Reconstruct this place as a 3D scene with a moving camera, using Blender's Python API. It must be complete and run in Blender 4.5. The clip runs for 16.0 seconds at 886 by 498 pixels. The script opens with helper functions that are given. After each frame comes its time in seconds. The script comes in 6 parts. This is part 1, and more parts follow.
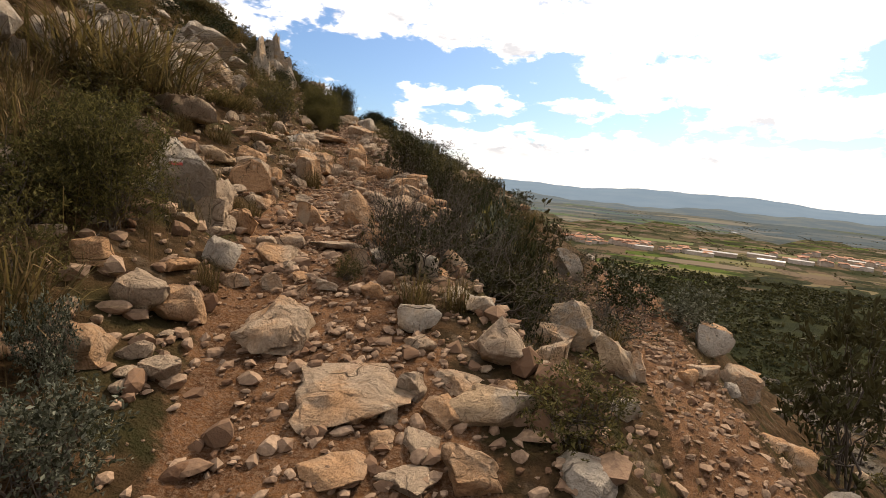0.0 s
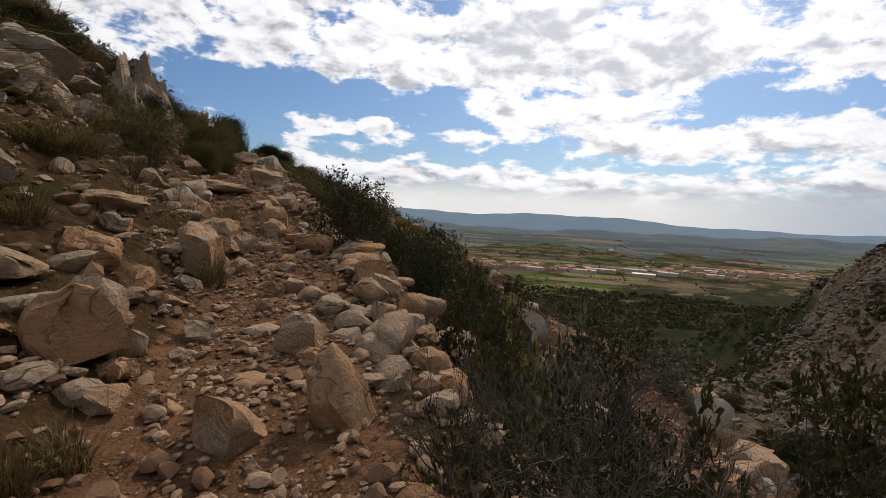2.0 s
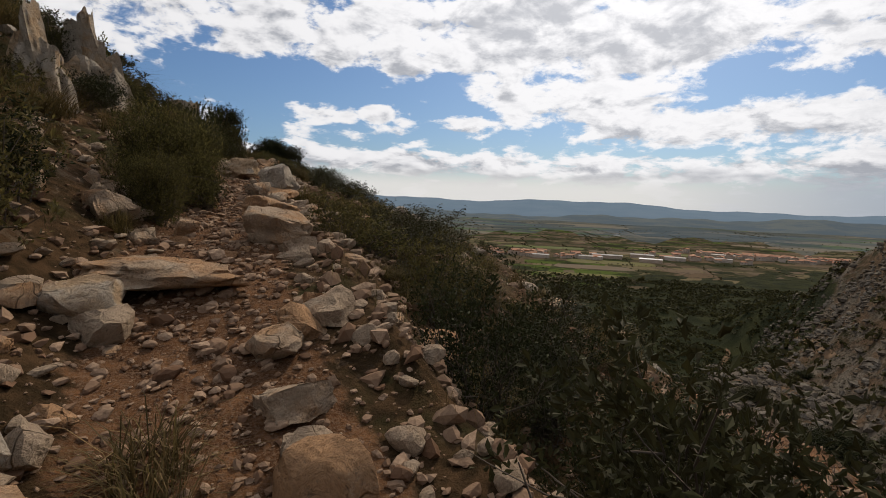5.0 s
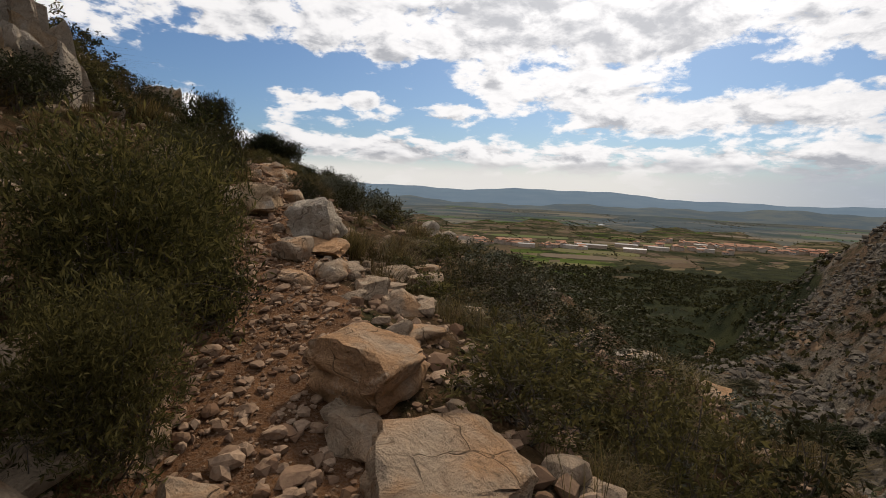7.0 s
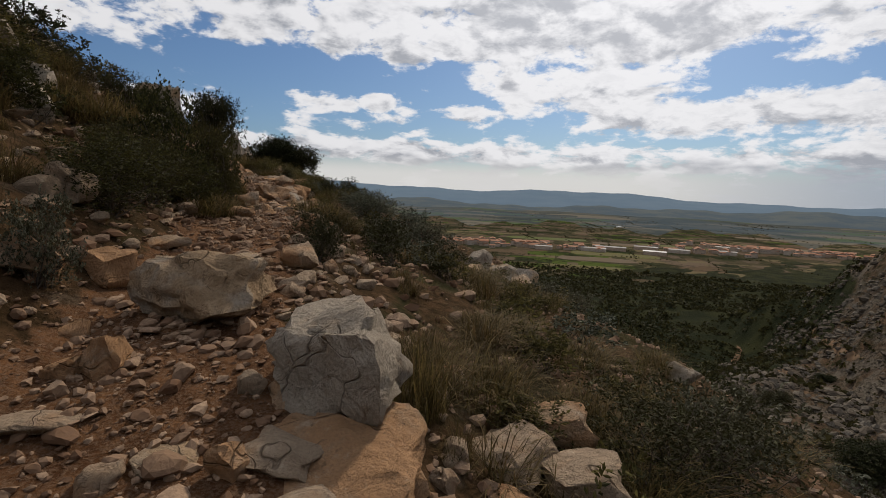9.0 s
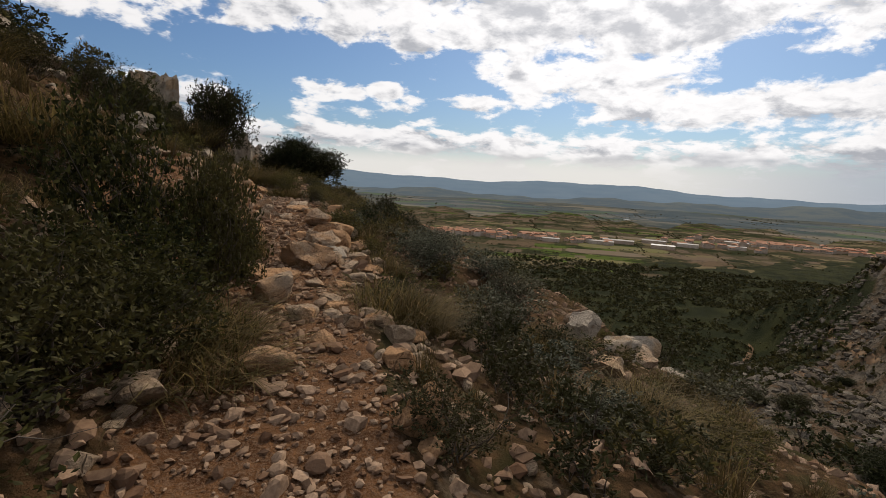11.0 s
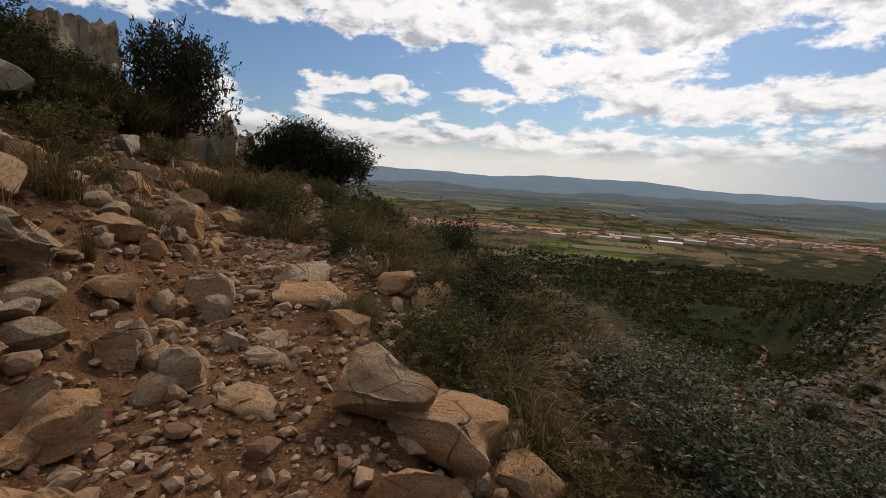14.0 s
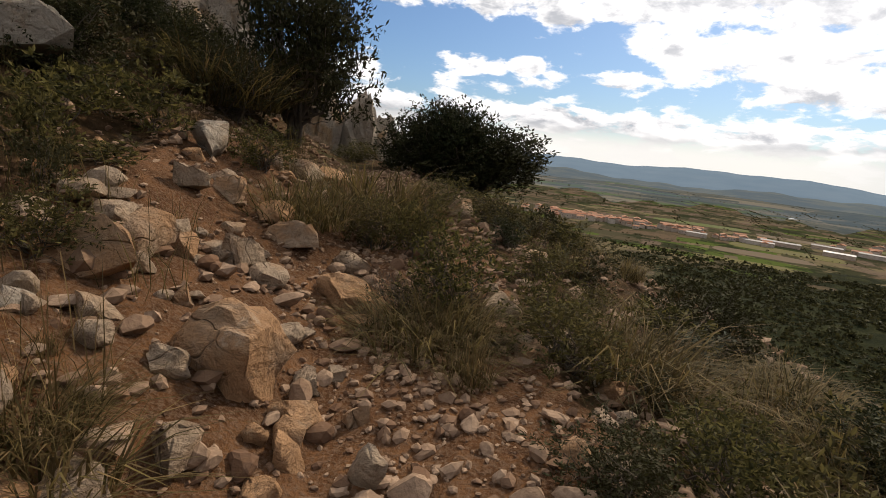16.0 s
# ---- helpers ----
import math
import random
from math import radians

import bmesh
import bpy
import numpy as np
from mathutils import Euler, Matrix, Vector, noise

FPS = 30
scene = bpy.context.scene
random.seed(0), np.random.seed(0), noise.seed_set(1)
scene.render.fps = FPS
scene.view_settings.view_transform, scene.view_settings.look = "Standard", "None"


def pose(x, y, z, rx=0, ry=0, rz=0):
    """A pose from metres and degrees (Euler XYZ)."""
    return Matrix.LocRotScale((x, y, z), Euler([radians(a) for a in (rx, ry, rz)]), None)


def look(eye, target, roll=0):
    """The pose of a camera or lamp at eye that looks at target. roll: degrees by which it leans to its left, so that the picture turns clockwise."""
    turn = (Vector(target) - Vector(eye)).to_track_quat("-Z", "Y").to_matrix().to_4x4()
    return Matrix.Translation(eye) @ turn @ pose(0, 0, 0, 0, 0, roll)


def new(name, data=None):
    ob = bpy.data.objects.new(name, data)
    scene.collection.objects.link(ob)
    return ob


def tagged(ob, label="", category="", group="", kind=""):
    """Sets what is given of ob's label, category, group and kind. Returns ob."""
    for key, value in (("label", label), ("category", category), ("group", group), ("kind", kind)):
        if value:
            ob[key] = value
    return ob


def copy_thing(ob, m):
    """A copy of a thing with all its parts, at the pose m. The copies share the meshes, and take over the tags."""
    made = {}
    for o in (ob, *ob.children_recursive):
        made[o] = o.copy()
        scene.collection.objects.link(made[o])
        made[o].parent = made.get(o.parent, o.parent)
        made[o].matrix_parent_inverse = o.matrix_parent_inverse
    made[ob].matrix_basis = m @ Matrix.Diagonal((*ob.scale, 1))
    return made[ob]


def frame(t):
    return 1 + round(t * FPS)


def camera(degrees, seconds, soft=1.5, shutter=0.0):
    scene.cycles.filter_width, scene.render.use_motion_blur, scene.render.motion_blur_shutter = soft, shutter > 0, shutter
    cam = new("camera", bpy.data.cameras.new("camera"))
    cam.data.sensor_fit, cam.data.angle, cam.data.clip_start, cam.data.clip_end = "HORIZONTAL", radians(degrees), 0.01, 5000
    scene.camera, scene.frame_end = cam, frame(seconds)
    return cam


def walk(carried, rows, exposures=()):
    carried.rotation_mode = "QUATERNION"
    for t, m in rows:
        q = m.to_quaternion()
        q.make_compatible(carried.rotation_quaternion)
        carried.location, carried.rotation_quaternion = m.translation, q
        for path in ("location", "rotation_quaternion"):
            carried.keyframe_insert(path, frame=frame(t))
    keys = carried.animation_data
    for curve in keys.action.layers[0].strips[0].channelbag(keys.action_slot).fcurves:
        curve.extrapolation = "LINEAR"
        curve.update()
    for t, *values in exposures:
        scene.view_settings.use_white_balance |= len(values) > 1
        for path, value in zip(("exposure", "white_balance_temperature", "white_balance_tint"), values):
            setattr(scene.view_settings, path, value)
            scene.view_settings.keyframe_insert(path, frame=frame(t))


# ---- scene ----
cam = camera(83.17, 16.0, soft=0.6)
PATH = [
    (0.0, pose(0.000, 0.000, 1.800, 81.72, -4.78, -14.86)),
    (0.5, pose(-0.106, 1.003, 1.802, 81.80, -5.04, -15.18)),
    (1.0, pose(-0.192, 1.758, 2.037, 82.89, -4.43, -18.39)),
    (1.5, pose(-0.203, 2.376, 2.088, 85.22, -3.55, -24.18)),
    (2.0, pose(-0.143, 3.301, 2.285, 85.82, -3.07, -26.82)),
    (2.5, pose(0.086, 4.049, 2.495, 84.84, -3.14, -27.20)),
    (3.0, pose(0.071, 4.670, 2.691, 84.75, -2.75, -30.28)),
    (3.5, pose(0.381, 5.660, 2.800, 84.22, -2.66, -31.24)),
    (4.0, pose(0.530, 7.048, 2.817, 84.86, -2.68, -28.29)),
    (6.3, pose(0.592, 12.422, 3.843, 83.62, -2.28, -25.74)),
    (6.5, pose(0.537, 12.826, 3.881, 83.52, -2.79, -25.94)),
    (7.0, pose(0.496, 13.842, 4.018, 83.12, -2.47, -28.19)),
    (7.5, pose(0.659, 14.549, 4.157, 82.38, -1.97, -32.42)),
    (8.0, pose(0.914, 15.448, 4.336, 83.70, -1.95, -35.51)),
    (8.5, pose(1.200, 16.586, 4.418, 83.95, -2.10, -34.35)),
    (9.0, pose(1.440, 17.878, 4.474, 83.23, -2.35, -26.38)),
    (9.2, pose(1.443, 18.332, 4.428, 82.26, -2.70, -23.08)),
    (10.25, pose(1.12, 20.600, 4.900, 82.20, -2.95, -24.90)),
    (11.3, pose(1.796, 22.909, 5.363, 82.16, -3.20, -26.76)),
    (11.5, pose(1.792, 23.341, 5.362, 83.17, -2.96, -29.11)),
    (12.0, pose(1.954, 24.413, 5.335, 84.29, -2.82, -33.93)),
    (12.5, pose(2.347, 25.671, 5.423, 83.14, -2.97, -33.85)),
    (13.0, pose(2.634, 27.002, 5.485, 82.28, -3.01, -27.75)),
    (13.5, pose(2.742, 28.194, 5.485, 81.81, -3.37, -23.98)),
    (14.0, pose(2.799, 29.132, 5.512, 81.33, -3.56, -25.17)),
    (14.5, pose(2.952, 29.983, 5.671, 80.48, -3.76, -24.83)),
    (15.0, pose(3.140, 30.806, 5.745, 80.19, -4.45, -21.72)),
    (15.5, pose(3.112, 31.843, 5.761, 79.28, -5.33, -14.76)),
    (16.0, pose(3.005, 32.663, 5.773, 78.24, -6.14, -10.63)),
]
walk(cam, PATH, [(0.0, 0.52, 7100, 14), (0.6, 0.45, 7000, 14), (1.5, 0.02, 6750, 13), (2.0, -0.26, 6420, 13), (2.8, -0.42, 6340, 12), (4.0, -0.45, 6380, 12), (7.0, -0.34, 6600, 12), (8.5, -0.54, 6420, 12), (9.4, -0.58, 6420, 12), (11.4, -0.29, 6600, 12), (12.0, -0.52, 6480, 12), (12.5, -0.60, 6450, 12), (13.4, -0.44, 6650, 12), (14.8, -0.36, 6650, 12), (16.0, 0.00, 6650, 12)])

# ---- light ----
SUN_AZ, SUN_EL = -48.0, 40.0     # degrees from +y (negative: to the right), above the horizon


def sun_way():
    a, e = radians(SUN_AZ), radians(SUN_EL)
    return Vector((-math.sin(a) * math.cos(e), math.cos(a) * math.cos(e), math.sin(e)))


sun = new("sun", bpy.data.lights.new("sun", "SUN"))
sun.data.energy, sun.data.angle, sun.data.color = 4.0, radians(5.0), (1.0, 0.86, 0.66)
sun.matrix_world = look(sun_way() * 100, (0, 0, 0))


def node(tree, kind, *links, **values):
    """A node; links fill its sockets in order (None: leave), values set its settings."""
    n = tree.nodes.new(kind)
    for key, value in values.items():
        if key == "operation":
            n.operation = value
        elif key == "data_type":
            n.data_type = value
        elif key == "blend_type":
            n.blend_type = value
        elif key == "feature":
            n.feature = value
        elif key == "interpolation_type":
            n.interpolation_type = value
    for i, link in enumerate(links):
        if link is None:
            continue
        if hasattr(link, "is_linked"):
            tree.links.new(link, n.inputs[i])
        else:
            n.inputs[i].default_value = link
    return n


def calc(tree, op, a, b=0.0, c=0.0):
    return node(tree, "ShaderNodeMath", a, b, c, operation=op).outputs[0]


def step(tree, value, lo, hi, a=0.0, b=1.0):
    return node(tree, "ShaderNodeMapRange", value, lo, hi, a, b, interpolation_type="SMOOTHSTEP").outputs[0]


def noise_of(tree, where, scale, detail=4.0, rough=0.55, twist=0.0):
    n = tree.nodes.new("ShaderNodeTexNoise")
    if where is not None:
        tree.links.new(where, n.inputs["Vector"])
    n.inputs["Scale"].default_value, n.inputs["Detail"].default_value = scale, detail
    n.inputs["Roughness"].default_value, n.inputs["Distortion"].default_value = rough, twist
    return n.outputs["Fac"]


def blend(tree, fac, a, b, kind="MIX"):
    n = tree.nodes.new("ShaderNodeMix")
    n.data_type, n.blend_type = "RGBA", kind
    for i, v in ((0, fac), (6, a), (7, b)):
        if hasattr(v, "is_linked"):
            tree.links.new(v, n.inputs[i])
        else:
            n.inputs[i].default_value = (*v, 1) if isinstance(v, tuple) and len(v) == 3 else v
    return n.outputs[2]


def make_world():
    w = bpy.data.worlds.new("sky")
    scene.world = w
    w.use_nodes = True
    t = w.node_tree
    t.nodes.clear()
    sky = t.nodes.new("ShaderNodeTexSky")
    sky.sky_type, sky.sun_disc = "NISHITA", False
    sky.sun_elevation, sky.sun_rotation = radians(SUN_EL), radians(-SUN_AZ)
    way = t.nodes.new("ShaderNodeTexCoord").outputs["Generated"]
    d = node(t, "ShaderNodeSeparateXYZ", way)
    x, y, z = d.outputs
    az = calc(t, "ARCTAN2", x, y)                     # to the right of +y
    el = calc(t, "ARCSINE", z)
    def at(de, da=0.0):
        e = calc(t, "ADD", el, radians(de))
        return node(t, "ShaderNodeCombineXYZ", calc(t, "MULTIPLY", calc(t, "ADD", az, radians(da)), 4.2), calc(t, "MULTIPLY", calc(t, "POWER", calc(t, "MAXIMUM", e, 0.001), 0.8), 8.0), 0.7).outputs[0]
    def billow(where):
        return noise_of(t, where, 2.1, 11.0, 0.58, 0.25)
    def spot(a0, e0, wa, we):
        p = calc(t, "POWER", calc(t, "DIVIDE", calc(t, "SUBTRACT", az, radians(a0)), radians(wa)), 2.0)
        q = calc(t, "POWER", calc(t, "DIVIDE", calc(t, "SUBTRACT", el, radians(e0)), radians(we)), 2.0)
        return calc(t, "SUBTRACT", 1.0, calc(t, "MINIMUM", calc(t, "ADD", p, q), 1.0))
    def most(*parts):
        whole = parts[0]
        for one in parts[1:]:
            whole = calc(t, "MAXIMUM", whole, one)
        return whole
    # broken cloud: dense overhead, open in a belt, banked up again above the hills
    open_belt = most(spot(10, 10.5, 24, 3.6), spot(26, 9.0, 8, 5.0), calc(t, "MULTIPLY", spot(57, 12.3, 13, 2.6), 0.75), calc(t, "MULTIPLY", spot(21, 16.5, 6, 2.0), 0.5))
    sheet = most(spot(43, 12.0, 15, 5.0), calc(t, "MULTIPLY", spot(54, 8.8, 22, 2.6), 0.9), calc(t, "MULTIPLY", spot(38, 17.5, 22, 4.5), 1.0), calc(t, "MULTIPLY", spot(76, 13, 14, 9), 0.9))
    puff = most(spot(12.6, 9.0, 5.2, 1.5), spot(18.6, 9.3, 2.3, 1.3), calc(t, "MULTIPLY", spot(22.0, 13.9, 3.0, 1.6), 0.7), calc(t, "MULTIPLY", spot(29, 8.2, 4.5, 1.5), 0.6), calc(t, "MULTIPLY", spot(33.2, 11.6, 1.6, 0.9), 0.8))
    bank = calc(t, "MULTIPLY", step(t, el, radians(2.2), radians(3.2)), step(t, el, radians(6.0), radians(4.3)))
    top = step(t, el, radians(11.5), radians(16.0))
    lift = calc(t, "ADD", calc(t, "MULTIPLY", top, 0.13), calc(t, "ADD", calc(t, "MULTIPLY", bank, 0.15), calc(t, "ADD", calc(t, "MULTIPLY", puff, 0.30), calc(t, "MULTIPLY", sheet, 0.16))))
    lift = calc(t, "SUBTRACT", lift, calc(t, "MULTIPLY", open_belt, 0.17))
    body = billow(at(0))
    curds = calc(t, "SUBTRACT", noise_of(t, at(0), 7.5, 9.0, 0.64, 0.3), 0.5)
    cover = step(t, calc(t, "ADD", calc(t, "ADD", body, lift), calc(t, "MULTIPLY", curds, 0.30)), 0.475, 0.60)
    # bright edges, grey undersides where cloud lies thick above
    over = calc(t, "ADD", billow(at(1.0, 0.6)), calc(t, "MULTIPLY", lift, 0.5))
    thick = step(t, calc(t, "SUBTRACT", over, calc(t, "MULTIPLY", calc(t, "SUBTRACT", body, 0.55), 0.55)), 0.555, 0.76)
    base = calc(t, "MULTIPLY", step(t, el, radians(4.6), radians(3.2)), step(t, noise_of(t, at(0), 1.6, 3.0), 0.40, 0.56))
    thick = calc(t, "MAXIMUM", thick, calc(t, "MULTIPLY", base, 0.9))
    thick = calc(t, "MAXIMUM", thick, step(t, az, radians(60), radians(80), 0.0, 0.6))
    thick = calc(t, "MINIMUM", calc(t, "MAXIMUM", calc(t, "SUBTRACT", thick, calc(t, "MULTIPLY", curds, 1.0)), 0.0), 1.0)
    glow = calc(t, "POWER", calc(t, "MAXIMUM", node(t, "ShaderNodeVectorMath", way, tuple(sun_way()), operation="DOT_PRODUCT").outputs["Value"], 0.0), 6.0)
    thick = calc(t, "MULTIPLY", thick, calc(t, "SUBTRACT", 1.0, calc(t, "MULTIPLY", glow, 0.55)))
    colour = blend(t, thick, (1.0, 1.0, 1.0), (0.36, 0.385, 0.43))
    cloud = node(t, "ShaderNodeBackground", colour, calc(t, "ADD", 1.12, calc(t, "MULTIPLY", glow, 0.35)))
    tint = blend(t, 1.0, sky.outputs[0], (0.62, 0.84, 1.10), "MULTIPLY")
    clear = node(t, "ShaderNodeBackground", tint, 0.085)
    mix = node(t, "ShaderNodeMixShader", cover, clear.outputs[0], cloud.outputs[0])
    # pale haze along the horizon
    haze = node(t, "ShaderNodeBackground", blend(t, step(t, az, radians(44), radians(74)), (0.90, 0.89, 0.85), (0.42, 0.48, 0.56)), 1.12)
    low = node(t, "ShaderNodeMixShader", step(t, el, radians(4.2), radians(1.4), 0.0, 0.92), mix.outputs[0], haze.outputs[0])
    out = t.nodes.new("ShaderNodeOutputWorld")
    t.links.new(low.outputs[0], out.inputs[0])


make_world()


# ---- materials ----
def material(name, build):
    m = bpy.data.materials.new(name)
    m.use_nodes = True
    t = m.node_tree
    bsdf = t.nodes["Principled BSDF"]
    build(t, bsdf)
    return m


def world_place(t):
    return t.nodes.new("ShaderNodeNewGeometry").outputs["Position"]


def object_place(t):
    return t.nodes.new("ShaderNodeTexCoord").outputs["Object"]


def relief(t, bsdf, height, strength, distance):
    b = t.nodes.new("ShaderNodeBump")
    b.inputs["Strength"].default_value, b.inputs["Distance"].default_value = strength, distance
    t.links.new(height, b.inputs["Height"])
    t.links.new(b.outputs[0], bsdf.inputs["Normal"])


def limestone(pale, warm, ochre_from, ochre_to):
    def build(t, bsdf):
        p = world_place(t)
        rnd = t.nodes.new("ShaderNodeObjectInfo").outputs["Random"]
        broad = noise_of(t, p, 2.3, 5.0, 0.6, 0.4)
        chips = noise_of(t, p, 6.5, 9.0, 0.62, 0.5)
        grain = noise_of(t, p, 60.0, 6.0, 0.65)
        pits = noise_of(t, p, 13.0, 7.0, 0.7, 0.9)
        warp = node(t, "ShaderNodeVectorMath", p, node(t, "ShaderNodeVectorMath", node(t, "ShaderNodeTexNoise", p, None, 3.0).outputs["Color"], (0.55, 0.55, 0.55), operation="MULTIPLY").outputs[0], operation="ADD").outputs[0]

        def cracks(scale, width):
            vor = t.nodes.new("ShaderNodeTexVoronoi")
            vor.feature = "DISTANCE_TO_EDGE"
            t.links.new(warp, vor.inputs["Vector"])
            vor.inputs["Scale"].default_value = scale
            return step(t, vor.outputs["Distance"], 0.0, width)
        crack = calc(t, "MAXIMUM", cracks(1.6, 0.011), step(t, noise_of(t, p, 1.9, 3.0), 0.44, 0.54))
        c = blend(t, step(t, calc(t, "ADD", broad, calc(t, "MULTIPLY", calc(t, "SUBTRACT", rnd, 0.5), 0.34)), ochre_from, ochre_to), pale, warm)
        c = blend(t, step(t, noise_of(t, p, 5.0, 8.0, 0.72), 0.56, 0.70, 0.0, 0.55), c, (0.54, 0.45, 0.35))
        c = blend(t, step(t, pits, 0.42, 0.32, 0.0, 0.65), c, (0.12, 0.085, 0.058))
        c = blend(t, step(t, chips, 0.45, 0.30, 0.0, 0.5), c, (0.20, 0.125, 0.075))
        c = blend(t, step(t, grain, 0.38, 0.62, 0.26, 0.0), c, (0.17, 0.12, 0.085))
        c = blend(t, step(t, crack, 0.0, 1.0, 0.45, 0.0), c, (0.08, 0.058, 0.042))
        t.links.new(c, bsdf.inputs["Base Color"])
        bsdf.inputs["Roughness"].default_value = 0.95
        bsdf.inputs["Specular IOR Level"].default_value = 0.05
        h = calc(t, "ADD", calc(t, "MULTIPLY", grain, 0.14), calc(t, "ADD", calc(t, "MULTIPLY", pits, 0.55), calc(t, "ADD", calc(t, "MULTIPLY", chips, 1.25), calc(t, "MULTIPLY", crack, 0.45))))
        relief(t, bsdf, h, 1.0, 0.085)
    return build


STONE = material("limestone", limestone((0.36, 0.275, 0.198), (0.40, 0.236, 0.128), 0.38, 0.62))
GREYSTONE = material("grey_limestone", limestone((0.37, 0.322, 0.265), (0.38, 0.272, 0.172), 0.47, 0.68))


def gravel_look(t, bsdf):
    p = world_place(t)
    isl = t.nodes.new("ShaderNodeNewGeometry").outputs["Random Per Island"]
    c = blend(t, isl, (0.120, 0.066, 0.038), (0.340, 0.242, 0.168))
    c = blend(t, step(t, noise_of(t, p, 45.0, 5.0), 0.35, 0.65, 0.5, 0.0), c, (0.134, 0.084, 0.059))
    t.links.new(c, bsdf.inputs["Base Color"])
    bsdf.inputs["Roughness"].default_value = 0.95
    bsdf.inputs["Specular IOR Level"].default_value = 0.05
    relief(t, bsdf, noise_of(t, p, 70.0, 4.0), 0.6, 0.008)


GRAVEL = material("gravel", gravel_look)


def ground_look(t, bsdf):
    p = world_place(t)
    attr = t.nodes.new("ShaderNodeAttribute")
    attr.attribute_name = "zone"
    trail, far, wood = node(t, "ShaderNodeSeparateColor", attr.outputs["Color"]).outputs
    broad = noise_of(t, p, 0.9, 6.0, 0.6)
    mid = noise_of(t, p, 6.0, 7.0, 0.65)
    fine = noise_of(t, p, 55.0, 6.0, 0.7)
    dirt = blend(t, step(t, mid, 0.35, 0.7), (0.072, 0.033, 0.015), (0.190, 0.094, 0.044))
    dirt = blend(t, step(t, fine, 0.4, 0.7), dirt, (0.185, 0.120, 0.080))
    slope = blend(t, step(t, mid, 0.35, 0.65), (0.034, 0.023, 0.012), (0.092, 0.055, 0.029))
    slope = blend(t, step(t, noise_of(t, p, 2.2, 6.0, 0.7), 0.55, 0.68), slope, (0.125, 0.092, 0.064))
    slope = blend(t, step(t, broad, 0.52, 0.64, 0.0, 0.7), slope, (0.030, 0.033, 0.013))
    near = blend(t, step(t, calc(t, "ADD", trail, calc(t, "MULTIPLY", calc(t, "SUBTRACT", mid, 0.5), 0.9)), 0.35, 0.6), slope, dirt)
    # far hillsides: scrub over stony soil
    patch = noise_of(t, p, 0.045, 8.0, 0.62)
    scrub = blend(t, step(t, noise_of(t, p, 0.16, 8.0, 0.72), 0.46, 0.62), (0.092, 0.060, 0.038), (0.028, 0.026, 0.013))
    scrub = blend(t, step(t, noise_of(t, p, 0.055, 9.0, 0.72, 0.6), 0.46, 0.56, 0.0, 0.85), scrub, (0.115, 0.100, 0.082))
    scrub = blend(t, step(t, noise_of(t, p, 0.75, 7.0, 0.78), 0.52, 0.42, 0.0, 0.75), scrub, (0.026, 0.021, 0.013))
    forest = blend(t, step(t, patch, 0.4, 0.62), (0.011, 0.014, 0.006), (0.024, 0.026, 0.010))
    hill = blend(t, step(t, calc(t, "ADD", wood, calc(t, "MULTIPLY", calc(t, "SUBTRACT", patch, 0.5), 0.5)), 0.4, 0.6), scrub, forest)
    c = blend(t, far, near, hill)
    t.links.new(c, bsdf.inputs["Base Color"])
    bsdf.inputs["Roughness"].default_value = 0.96
    bsdf.inputs["Specular IOR Level"].default_value = 0.02
    rough = calc(t, "MULTIPLY", noise_of(t, p, 0.9, 8.0, 0.7), calc(t, "MULTIPLY", far, 9.0))
    h = calc(t, "ADD", calc(t, "ADD", calc(t, "MULTIPLY", mid, 0.8), rough), calc(t, "MULTIPLY", fine, 0.35))
    relief(t, bsdf, h, 1.0, 0.09)


GROUND = material("stony_soil", ground_look)


def field_cells(t, long, short, turn):
    """Random numbers, three to a field, over a patchwork of strips of about that size."""
    c, k = math.cos(radians(turn)), math.sin(radians(turn))
    x, y, z = node(t, "ShaderNodeSeparateXYZ", world_place(t)).outputs
    u = calc(t, "DIVIDE", calc(t, "ADD", calc(t, "MULTIPLY", x, c), calc(t, "MULTIPLY", y, k)), long)
    v = calc(t, "DIVIDE", calc(t, "SUBTRACT", calc(t, "MULTIPLY", y, c), calc(t, "MULTIPLY", x, k)), short)
    cell = t.nodes.new("ShaderNodeTexVoronoi")
    cell.distance = "CHEBYCHEV"
    cell.inputs["Scale"].default_value, cell.inputs["Randomness"].default_value = 1.0, 0.8
    t.links.new(node(t, "ShaderNodeCombineXYZ", u, v, 0.0).outputs[0], cell.inputs["Vector"])
    return node(t, "ShaderNodeSeparateColor", cell.outputs["Color"]).outputs


